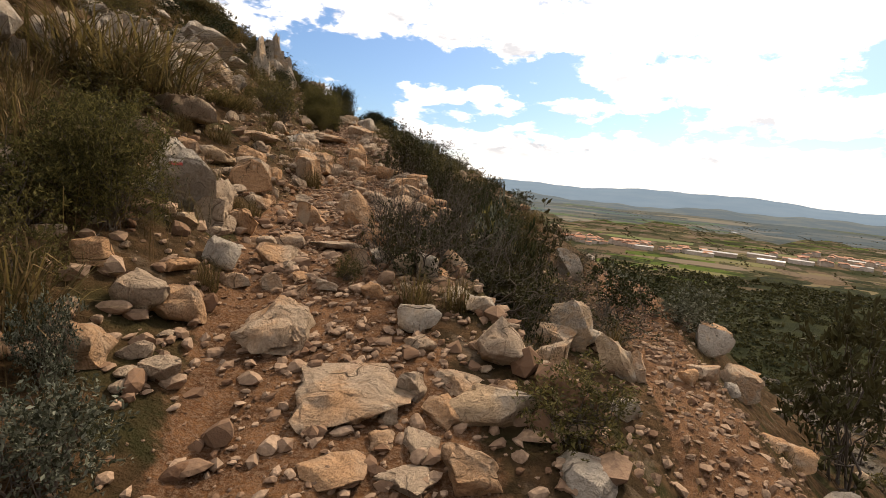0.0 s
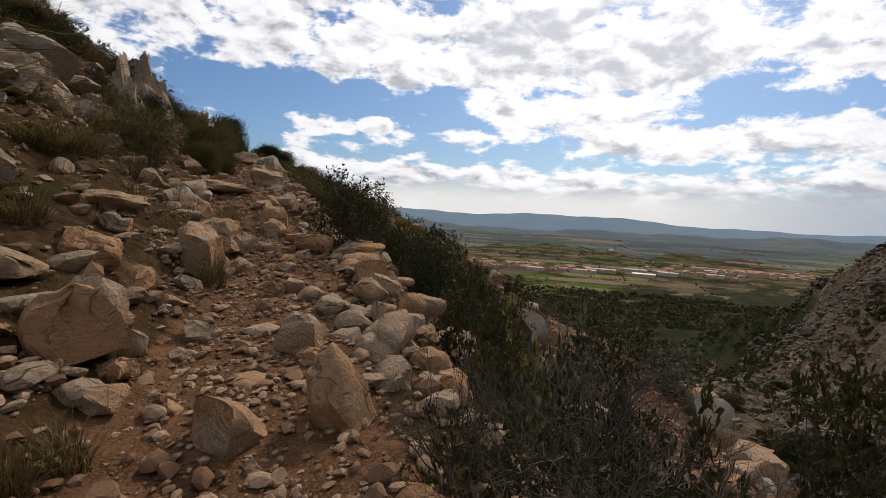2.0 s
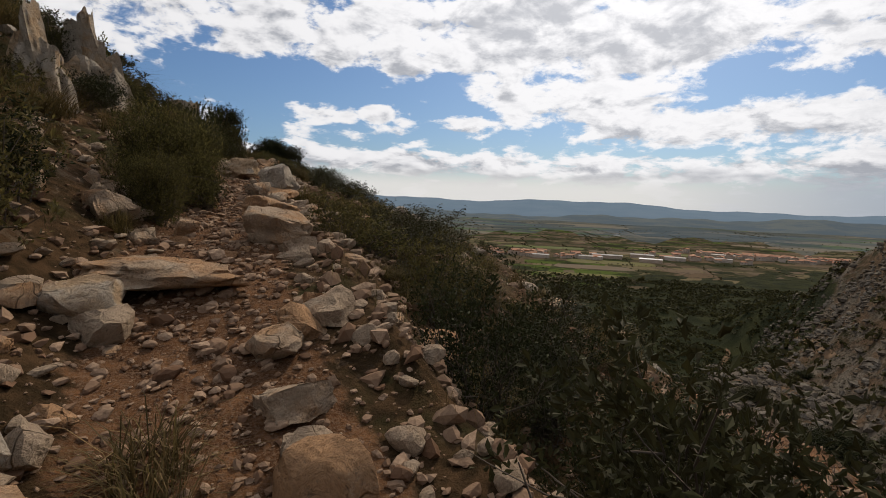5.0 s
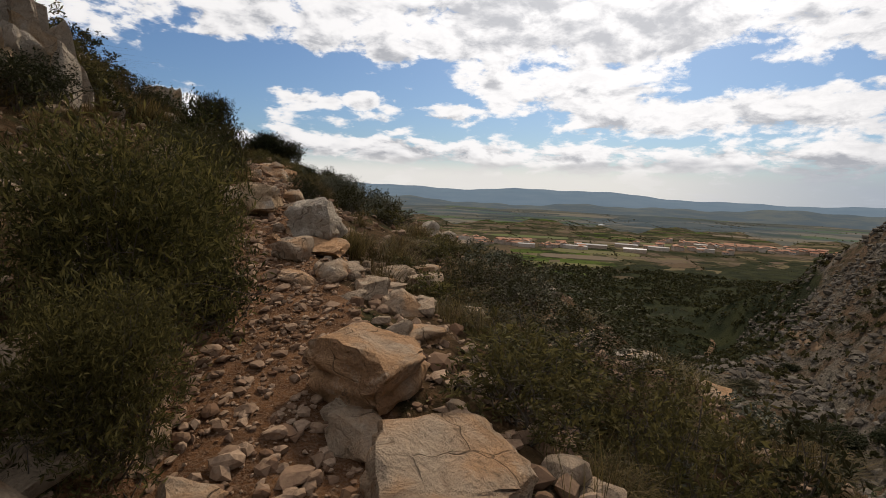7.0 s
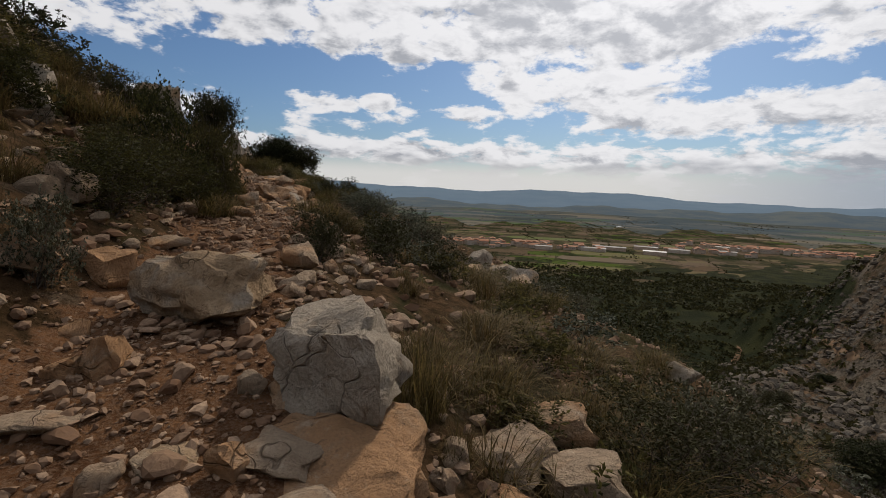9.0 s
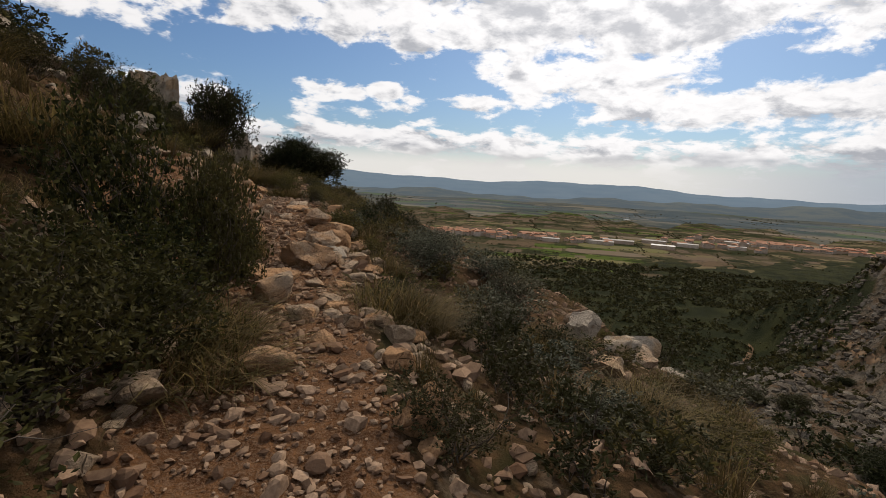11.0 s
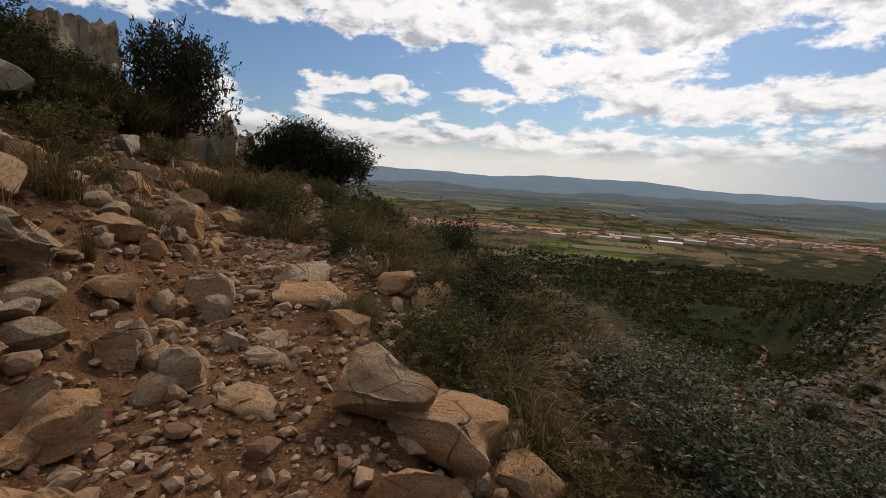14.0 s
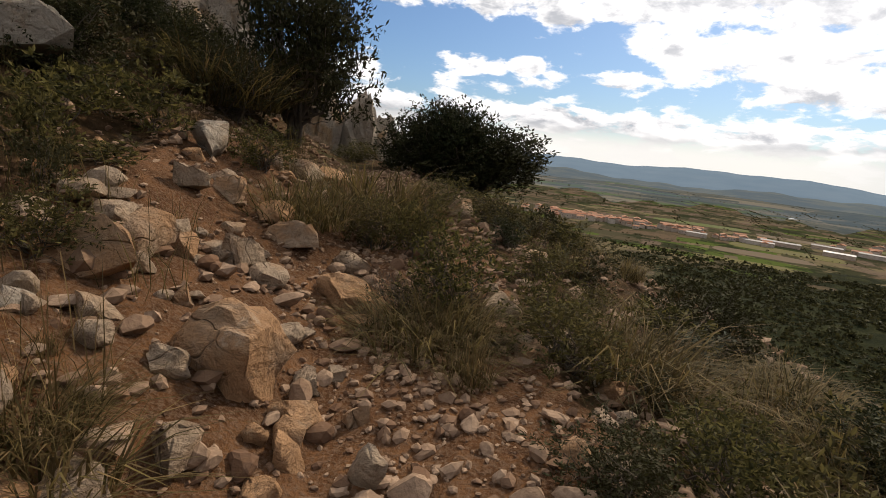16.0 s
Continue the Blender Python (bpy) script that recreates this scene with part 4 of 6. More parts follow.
rock(4.01, 29.58, 0.49, 0.41, 0.12, None, False, 5)
rock(3.96, 29.89, 0.38, 0.33, 0.19, None, False, 5)
rock(2.27, 30.04, 0.46, 0.39, 0.27, None, False, 5)
rock(3.91, 30.13, 0.46, 0.39, 0.11, None, False, 5)
rock(3.23, 30.16, 0.20, 0.17, 0.18, None, False, 5)
rock(3.69, 30.36, 0.41, 0.34, 0.28, None, False, 5)
rock(2.20, 30.39, 0.43, 0.37, 0.07, None, False, 5)
rock(3.07, 30.43, 0.23, 0.20, 0.10, None, False, 5)
rock(2.92, 30.53, 0.10, 0.09, 0.08, None, False, 5)
rock(2.72, 30.56, 0.10, 0.09, 0.07, None, False, 5)
rock(3.53, 30.71, 0.33, 0.28, 0.20, None, False, 5)
rock(2.48, 30.72, 0.21, 0.18, 0.11, None, False, 5)
rock(2.82, 30.78, 0.13, 0.11, 0.07, None, False, 5)
rock(2.24, 30.80, 0.29, 0.25, 0.17, None, False, 5)
rock(4.25, 31.00, 0.34, 0.29, 0.16, None, False, 5)
rock(2.21, 31.16, 0.17, 0.15, 0.10, None, False, 5)
rock(2.27, 31.32, 0.39, 0.33, 0.19, None, False, 5)
rock(2.97, 31.48, 0.30, 0.26, 0.07, None, False, 5)
rock(1.84, 31.56, 0.45, 0.39, 0.08, None, False, 5)
rock(2.70, 31.73, 0.22, 0.19, 0.20, None, False, 5)
rock(3.10, 31.89, 0.22, 0.18, 0.07, None, False, 5)
rock(3.28, 31.89, 0.12, 0.11, 0.07, None, False, 5)
rock(2.69, 31.95, 0.18, 0.15, 0.03, None, False, 5)
rock(2.40, 31.96, 0.23, 0.19, 0.16, None, False, 5)
rock(3.98, 31.97, 0.33, 0.28, 0.11, None, False, 5)
rock(2.55, 32.01, 0.12, 0.10, 0.02, None, False, 5)
rock(2.44, 32.08, 0.09, 0.08, 0.08, None, False, 5)
rock(2.94, 32.11, 0.15, 0.13, 0.09, None, False, 5)
rock(3.15, 32.12, 0.23, 0.19, 0.07, None, False, 5)
rock(1.79, 32.45, 0.67, 0.57, 0.29, None, False, 5)
rock(2.31, 32.52, 0.26, 0.22, 0.16, None, False, 5)
rock(2.85, 32.56, 0.18, 0.15, 0.16, None, False, 5)
rock(3.50, 32.97, 0.62, 0.53, 0.11, None, False, 5)
rock(2.71, 33.01, 0.14, 0.12, 0.13, None, False, 5)
rock(1.51, 33.14, 0.53, 0.45, 0.27, None, False, 5)
rock(3.58, 33.29, 0.58, 0.49, 0.14, None, False, 5)
rock(3.37, 33.45, 0.15, 0.13, 0.11, None, False, 5)
rock(4.23, 33.58, 0.11, 0.09, 0.08, None, False, 5)
rock(2.31, 33.67, 0.33, 0.28, 0.09, None, False, 5)
rock(2.67, 33.69, 0.15, 0.13, 0.14, None, False, 5)
rock(2.40, 33.77, 0.28, 0.24, 0.12, None, False, 5)
rock(2.81, 33.81, 0.10, 0.09, 0.09, None, False, 5)
rock(2.13, 33.99, 0.18, 0.15, 0.08, None, False, 5)
rock(2.57, 34.09, 0.14, 0.12, 0.13, None, False, 5)
rock(2.81, 34.10, 0.13, 0.11, 0.07, None, False, 5)
rock(2.03, 34.12, 0.10, 0.09, 0.09, None, False, 5)
rock(3.96, 34.26, 0.15, 0.13, 0.08, None, False, 5)
rock(2.86, 34.38, 0.14, 0.12, 0.10, None, False, 5)
rock(2.88, 34.51, 0.19, 0.16, 0.11, None, False, 5)
rock(2.19, 34.51, 0.15, 0.13, 0.10, None, False, 5)
rock(2.62, 34.63, 0.38, 0.32, 0.28, None, False, 5)
rock(2.08, 35.21, 0.25, 0.21, 0.21, None, False, 5)
rock(1.94, 36.47, 0.23, 0.20, 0.18, None, False, 5)
marked = rock(-1.08, 4.80, 0.52, 0.44, 0.58, 20, True, 4)
rock(4.91, 12.59, 0.92, 0.85, 0.98)
rock(10.40, 10.39, 0.97, 0.89, 0.74)
rock(9.81, 8.74, 0.72, 0.66, 0.66)
rock(8.08, 6.32, 0.45, 0.41, 0.25)
rock(6.25, 7.89, 0.44, 0.40, 0.50)
rock(0.36, 2.02, 0.12, 0.11, 0.06)
rock(0.69, 2.79, 0.17, 0.16, 0.08)
rock(-1.43, 6.74, 0.33, 0.31, 0.28)
rock(0.58, 5.80, 0.33, 0.31, 0.39)
rock(-0.32, 4.64, 0.19, 0.17, 0.11)
rock(0.66, 4.93, 0.25, 0.23, 0.17)
rock(-0.87, 9.77, 0.65, 0.60, 0.22)
rock(1.02, 11.55, 0.40, 0.37, 0.40)
rock(-0.08, 8.99, 0.44, 0.40, 0.51)
rock(-0.10, 11.40, 0.47, 0.44, 0.36)
rock(1.71, 8.77, 0.37, 0.34, 0.21)
rock(0.98, 8.38, 0.28, 0.26, 0.13)
rock(2.67, 8.58, 0.70, 0.64, 0.22)
rock(0.92, 9.45, 0.22, 0.21, 0.12)
rock(0.63, 8.63, 0.16, 0.14, 0.14)
rock(0.85, 8.67, 0.23, 0.21, 0.15)
rock(1.01, 11.28, 0.32, 0.30, 0.26)
rock(1.06, 12.46, 0.42, 0.38, 0.15)
rock(2.19, 18.39, 0.42, 0.39, 0.18)
rock(-0.31, 16.00, 0.14, 0.13, 0.17)
rock(5.75, 19.09, 0.46, 0.42, 0.39)
rock(1.70, 20.59, 0.15, 0.14, 0.12)
rock(3.63, 20.12, 0.50, 0.46, 0.28)
rock(3.68, 18.94, 0.36, 0.34, 0.12)
rock(8.15, 18.67, 0.77, 0.71, 0.25)
rock(2.81, 19.43, 0.28, 0.26, 0.15)
rock(3.20, 19.58, 0.27, 0.25, 0.11)
rock(3.82, 31.16, 0.53, 0.49, 0.26)
rock(2.05, 25.72, 0.39, 0.36, 0.17)
rock(2.36, 27.83, 0.44, 0.40, 0.14)
rock(3.03, 25.69, 0.25, 0.23, 0.19)
rock(2.52, 26.08, 0.20, 0.18, 0.12)
rock(2.13, 28.37, 0.37, 0.34, 0.15)
rock(8.76, 28.89, 0.68, 0.62, 0.35)
rock(3.57, 29.75, 0.33, 0.30, 0.15)
rock(2.37, 28.25, 0.21, 0.19, 0.09)
rock(2.79, 28.16, 0.15, 0.14, 0.05)
rock(2.68, 29.07, 0.14, 0.13, 0.11)
rock(9.38, 30.81, 0.67, 0.62, 0.34)
rock(9.47, 29.20, 0.82, 0.75, 0.26)
rock(2.44, 32.18, 0.15, 0.14, 0.14)
rock(2.55, 32.67, 0.16, 0.15, 0.13)
rock(1.82, 37.51, 0.32, 0.29, 0.28)
rock(6.46, 32.94, 0.40, 0.37, 0.15)
rock(2.59, 32.42, 0.17, 0.16, 0.08)
rock(1.79, 35.61, 0.23, 0.21, 0.10)
rock(2.29, 35.84, 0.31, 0.28, 0.10)
rock(2.10, 34.95, 0.11, 0.10, 0.13)
rock(2.19, 35.43, 0.16, 0.15, 0.14)
rock(2.88, 34.27, 0.12, 0.11, 0.14)
rock(2.76, 34.33, 0.09, 0.08, 0.09)
rock(3.15, 34.23, 0.12, 0.11, 0.14)
rock(2.87, 34.73, 0.15, 0.13, 0.10)
rock(2.45, 34.43, 0.12, 0.11, 0.11)
rock(2.25, 34.34, 0.11, 0.10, 0.07)
rock(3.02, 34.91, 0.11, 0.10, 0.08)
rock(3.11, 34.55, 0.10, 0.10, 0.09)
rock(4.14, 36.02, 0.12, 0.11, 0.14)
rock(2.33, 34.94, 0.10, 0.09, 0.08)
rock(3.42, 35.38, 0.13, 0.12, 0.07)
crag(-3.12, 7.76, 0.71, 0.57, 0.67)
crag(-3.07, 9.37, 0.87, 0.70, 0.70)
crag(-2.63, 10.35, 0.89, 0.71, 0.69)
crag(-2.51, 14.51, 1.28, 1.02, 0.78)
crag(-3.07, 6.59, 0.36, 0.29, 0.48)
slab(-0.15, 2.96, 0.46, 0.46, 0.21)
crag(-3.01, 8.96, 0.45, 0.36, 0.64)
crag(-2.99, 9.68, 0.50, 0.40, 0.64)
crag(-3.13, 11.46, 0.70, 0.56, 0.79)
crag(-2.79, 11.34, 0.71, 0.57, 0.62)
crag(-2.81, 13.76, 0.79, 0.63, 0.68)
crag(-2.02, 23.53, 0.82, 0.66, 0.91)
crag(-1.95, 25.76, 0.91, 0.72, 0.91)
crag(-1.97, 21.57, 1.07, 0.86, 1.74)
crag(-1.52, 24.70, 1.64, 1.31, 1.81)
crag(3.37, 47.00, 2.44, 1.95, 2.28)
crag(4.30, 50.00, 1.46, 1.17, 2.39)
crag(0.34, 44.00, 2.41, 1.93, 2.32)
crag(-0.31, 43.00, 1.25, 1.00, 1.70)
crag(2.01, 46.00, 1.39, 1.11, 3.17)

# ---- plants along the trail ----
plant("tree", 2.20, 41.00, 2.05, 3.00)
plant("wide", 5.55, 42.30, 2.50, 1.80)
plant("wide", 5.25, 42.40, 1.70, 2.10)
plant("wide", 4.60, 42.60, 1.90, 1.80)
plant("olive", 1.32, 2.06, 0.58, 0.43)
plant("grey", -0.96, 2.18, 0.26, 0.46)
plant("big", -1.23, 3.54, 0.80, 0.96)
plant("bare", 1.20, 4.74, 0.97, 1.10)
plant("bare", 0.88, 4.97, 0.65, 1.14)
plant("bare", 6.83, 9.49, 2.00, 1.31)
plant("bare", 5.19, 9.62, 2.00, 1.61)
plant("dark", 16.32, 10.65, 2.82, 5.08)
plant("dark", 7.81, 11.08, 1.78, 1.70)
plant("grey", 10.14, 11.08, 1.65, 0.94)
plant("dark", 9.17, 12.00, 2.00, 1.70)
plant("leaf", 4.92, 12.06, 1.76, 1.70)
plant("dark", 6.87, 13.08, 1.37, 1.70)
plant("dark", 5.37, 13.27, 1.64, 1.70)
plant("dark", 4.58, 14.57, 2.00, 1.70)
plant("dark", 5.33, 15.36, 1.64, 1.53)
plant("olive", 2.27, 16.03, 0.91, 0.77)
plant("dark", 6.05, 16.15, 1.41, 1.42)
plant("big", 0.22, 16.15, 0.75, 1.00)
plant("olive", 3.06, 16.89, 1.20, 0.75)
plant("olive", 4.50, 16.96, 1.38, 0.89)
plant("tuft", 5.09, 17.20, 0.75, 0.75)
plant("big", 0.21, 17.23, 1.29, 1.61)
plant("dark", 8.14, 17.60, 0.70, 0.50)
plant("dark", 4.10, 17.70, 2.00, 1.13)
plant("dark", 0.76, 17.75, 0.60, 0.71)
plant("tall", 2.96, 18.25, 0.45, 0.37)
plant("dark", 4.76, 20.39, 1.60, 1.14)
plant("grey", 5.84, 20.66, 1.28, 1.19)
plant("olive", 3.54, 20.73, 0.64, 0.35)
plant("tall", 2.73, 20.84, 0.40, 0.64)
plant("tall", 3.13, 21.64, 0.47, 0.43)
plant("grey", 0.51, 21.91, 0.46, 0.73)
plant("tuft", 4.26, 22.50, 1.02, 0.41)
plant("tall", 4.57, 22.73, 0.65, 0.26)
plant("dark", 2.74, 23.51, 0.62, 0.64)
plant("leaf", 0.67, 23.75, 1.43, 0.84)
plant("grey", 7.15, 23.96, 1.20, 0.70)
plant("dark", 3.99, 24.60, 0.87, 0.75)
plant("dark", 4.84, 24.70, 0.84, 0.61)
plant("leaf", 0.90, 24.95, 1.00, 0.90)
plant("leaf", 0.75, 25.40, 1.10, 1.00)
plant("tuft", 3.64, 25.58, 0.33, 0.22)
plant("grey", 5.09, 25.72, 0.97, 0.60)
plant("leaf", 1.22, 25.75, 1.05, 0.85)
plant("tall", 1.55, 25.75, 0.80, 0.42)
plant("dark", 4.21, 25.82, 0.92, 0.86)
plant("tall", 5.96, 25.85, 0.78, 0.41)
plant("tuft", 5.34, 26.15, 0.25, 0.23)
plant("leaf", 1.10, 26.20, 1.00, 0.90)
plant("tall", 1.62, 26.35, 0.75, 0.42)
plant("bare", 4.46, 26.36, 0.75, 0.70)
plant("leaf", 1.30, 26.65, 0.95, 0.85)
plant("dark", 4.50, 26.67, 0.79, 0.84)
plant("grey", 5.35, 26.77, 0.90, 0.56)
plant("tall", 3.79, 27.05, 0.34, 0.54)
plant("tall", 3.80, 27.17, 0.30, 0.55)
plant("grey", 4.88, 27.43, 0.87, 0.81)
plant("grey", 10.47, 27.80, 1.12, 0.91)
plant("grey", 5.55, 28.26, 1.25, 0.88)
plant("leaf", 1.88, 28.79, 0.86, 1.53)
plant("tuft", 3.90, 30.19, 0.32, 0.27)
plant("grey", 5.61, 30.45, 1.41, 0.90)
plant("grey", 6.94, 30.85, 1.04, 0.75)
plant("grey", 5.60, 31.26, 1.34, 0.82)
plant("grey", 8.05, 31.36, 1.37, 0.66)
plant("tall", 4.51, 31.65, 0.51, 0.41)
plant("tall", 3.88, 31.71, 0.31, 0.23)
plant("grey", 6.42, 32.19, 1.39, 0.63)
plant("olive", 4.94, 32.25, 0.47, 0.47)
plant("tall", 3.73, 32.45, 0.30, 0.22)
plant("olive", 4.65, 32.52, 0.49, 0.50)
plant("dark", 4.98, 32.94, 1.03, 0.59)
plant("tuft", 2.36, 33.45, 0.33, 0.21)
plant("tall", 2.25, 33.97, 0.28, 0.16)
plant("dark", 4.05, 34.09, 0.56, 0.39)
plant("dark", 7.18, 34.25, 0.72, 0.54)
plant("olive", 5.18, 34.26, 0.60, 0.53)
plant("dark", 6.27, 34.54, 0.96, 0.67)
plant("olive", 1.85, 34.83, 0.48, 0.37)
plant("dark", 4.74, 34.98, 0.48, 0.30)
plant("tall", 3.54, 35.41, 0.64, 0.41)
plant("tall", 3.76, 35.51, 0.54, 0.33)
plant("dark", 7.41, 35.69, 0.63, 0.42)
plant("tall", 2.62, 37.04, 0.75, 0.55)
plant("olive", 3.34, 37.23, 0.67, 0.62)
plant("dark", 5.79, 37.95, 0.84, 0.61)
plant("dark", 7.25, 38.14, 0.89, 0.90)
plant("olive", 4.37, 39.03, 0.95, 0.59)
plant("olive", 6.24, 39.42, 0.64, 0.51)
plant("olive", -1.46, 3.08, 0.52, 0.58)
plant("olive", -1.28, 2.63, 0.40, 0.48)
plant("grey", -0.79, 1.69, 0.46, 0.51)
plant("dark", -3.33, 13.18, 0.64, 0.76)
plant("dark", -3.76, 22.27, 1.36, 1.14)
plant("bare", 0.76, 4.21, 0.58, 1.25)
plant("dark", 3.73, 10.21, 1.40, 1.25)
plant("bare", 8.82, 14.70, 1.40, 1.50)
plant("dark", 12.06, 7.82, 3.04, 4.68)
plant("dark", -2.42, 8.76, 0.68, 0.55)
plant("olive", 0.32, 3.74, 0.21, 0.25)
plant("tuft", 0.76, 3.32, 0.43, 0.39)
plant("tuft", 4.33, 8.71, 0.99, 0.99)
plant("tuft", 6.13, 8.61, 0.81, 1.04)
plant("tuft", -0.60, 3.41, 0.25, 0.29)
plant("tuft", 0.25, 10.44, 0.67, 0.67)
plant("tuft", -0.68, 5.40, 0.23, 0.28)
plant("olive", -1.13, 14.69, 1.36, 1.06)
plant("tuft", -0.57, 5.62, 0.35, 0.26)
plant("tuft", 0.39, 12.06, 0.61, 0.40)
plant("tuft", -1.76, 7.98, 0.45, 0.35)
plant("tuft", -0.46, 6.51, 0.13, 0.38)
plant("olive", -0.73, 13.87, 0.92, 1.07)
plant("dark", 2.01, 10.61, 1.29, 1.35)
plant("bare", 4.57, 10.59, 1.60, 1.30)
plant("olive", 5.70, 10.54, 1.40, 0.90)
plant("dark", -0.85, 14.84, 1.03, 0.95)
plant("tuft", 0.07, 8.77, 0.46, 0.52)
plant("tuft", 0.42, 11.61, 0.52, 0.52)
plant("tuft", 0.46, 11.10, 0.37, 0.21)
plant("tuft", 1.58, 8.02, 0.37, 0.25)
plant("tall", -0.11, 15.40, 0.26, 0.36)
plant("olive", 3.62, 15.95, 1.34, 1.43)
plant("tuft", -0.09, 15.75, 0.22, 0.22)
plant("tuft", 3.09, 21.21, 0.78, 0.49)
plant("dark", 6.25, 27.45, 1.05, 0.61)
plant("big", 0.54, 18.14, 0.91, 1.47)
plant("olive", 0.52, 19.62, 0.65, 1.04)
plant("tuft", 0.66, 19.05, 0.45, 0.64)
plant("tuft", 2.47, 18.93, 0.35, 0.35)
plant("leaf", -0.51, 26.68, 0.92, 0.77)
plant("dark", 3.02, 24.75, 0.77, 0.61)
plant("tuft", 2.84, 20.36, 0.34, 0.34)
plant("tuft", 5.36, 22.43, 0.40, 0.34)
plant("leaf", 1.11, 27.26, 1.20, 1.86)
plant("leaf", 1.78, 27.42, 0.89, 1.57)
plant("dark", 6.72, 35.11, 1.14, 0.71)
plant("grey", 8.99, 27.35, 1.31, 0.82)
plant("tuft", 3.60, 26.95, 0.47, 0.56)
plant("tuft", 3.17, 25.54, 0.31, 0.52)
plant("tall", 4.06, 27.80, 0.45, 0.39)
plant("tuft", 5.47, 29.05, 0.69, 0.47)
plant("tall", 2.16, 29.21, 0.46, 0.66)
plant("grey", 7.14, 30.18, 1.18, 0.92)
plant("tuft", 4.41, 33.67, 0.87, 0.39)
plant("tuft", 4.45, 31.25, 0.66, 0.53)
plant("olive", 1.77, 30.02, 0.38, 1.20)
plant("tuft", 4.36, 29.01, 0.32, 0.27)
plant("tuft", 6.95, 28.71, 0.60, 0.48)
plant("tuft", 2.36, 33.80, 0.60, 0.30)
plant("leaf", 2.05, 28.21, 0.50, 0.69)
plant("olive", 5.69, 33.09, 0.70, 0.65)
plant("olive", 4.20, 31.73, 0.31, 0.36)
plant("dark", 5.22, 32.25, 0.36, 0.44)
plant("olive", 3.77, 35.84, 0.76, 0.70)
plant("grey", 4.46, 32.25, 0.51, 0.64)
plant("dark", 6.69, 36.79, 1.23, 0.97)
plant("dark", 6.72, 34.04, 1.04, 0.67)
plant("tuft", 2.14, 32.81, 0.16, 0.36)
plant("olive", 4.33, 35.18, 0.72, 0.54)
plant("olive", 4.55, 34.17, 0.61, 0.46)
plant("tuft", 4.93, 33.90, 0.56, 0.41)
plant("tuft", 5.53, 32.86, 0.44, 0.48)
plant("olive", 3.71, 37.04, 0.61, 0.71)
plant("tuft", 3.68, 34.89, 0.39, 0.36)
plant("grey", 5.81, 35.91, 0.58, 0.58)
plant("olive", 4.41, 35.77, 0.43, 0.47)
plant("tuft", 2.18, 34.20, 0.13, 0.12)
plant("olive", 1.02, 36.69, 0.77, 0.54)
plant("olive", 1.37, 37.38, 0.79, 0.65)
plant("dark", 1.42, 35.65, 0.35, 0.41)
plant("olive", 1.54, 36.10, 0.54, 0.24)
plant("dark", 0.35, 40.37, 0.97, 0.82)
plant("dark", 7.73, 37.21, 0.71, 0.71)
plant("dark", 7.26, 36.14, 0.62, 0.57)
plant("olive", 4.94, 34.53, 0.54, 0.43)
plant("bare", 3.44, 35.84, 0.52, 0.41)
plant("olive", 2.22, 37.69, 0.64, 0.48)
plant("olive", 1.26, 35.98, 0.41, 0.51)
plant("bare", 0.95, 4.05, 0.85, 1.05)
plant("bare", 1.75, 4.95, 1.10, 1.00)
plant("olive", 2.30, 6.20, 1.10, 0.70)
plant("tuft", 1.05, 3.30, 0.35, 0.40)
plant("dark", 3.34, 11.50, 1.11, 1.90)
plant("dark", 3.55, 10.80, 1.31, 1.86)
plant("dark", 3.26, 10.00, 1.08, 1.19)
plant("dark", 3.15, 9.40, 1.19, 0.96)
plant("olive", 4.17, 9.20, 1.23, 1.54)
plant("dark", 2.91, 13.50, 1.53, 1.78)
plant("dark", 3.41, 12.20, 1.41, 1.85)
plant("dark", 2.12, 5.30, 0.80, 1.61)
plant("dark", 2.40, 7.60, 0.85, 1.38)
plant("olive", 2.66, 7.30, 0.91, 1.48)
plant("dark", 3.67, 7.50, 0.84, 1.90)
plant("dark", 2.03, 6.60, 0.58, 1.25)
plant("grey", 2.26, 6.00, 0.53, 1.76)
plant("bare", 1.46, 5.60, 0.57, 0.75)
plant("bare", 2.60, 5.80, 0.89, 1.84)
plant("bare", 1.70, 4.50, 1.18, 1.22)
plant("dark", 2.17, 4.90, 0.72, 1.73)


plant("wide", 136.9, 68.3, 15.0, 9.3)
plant("wide", 156.2, 100.4, 9.0, 5.6)
plant("wide", 143.8, 57.8, 10.0, 6.2)
plant("wide", 134.9, 52.8, 8.0, 5.0)
plant("wide", 197.2, 107.3, 6.0, 3.7)
plant("wide", 150.4, 107.8, 7.0, 4.3)


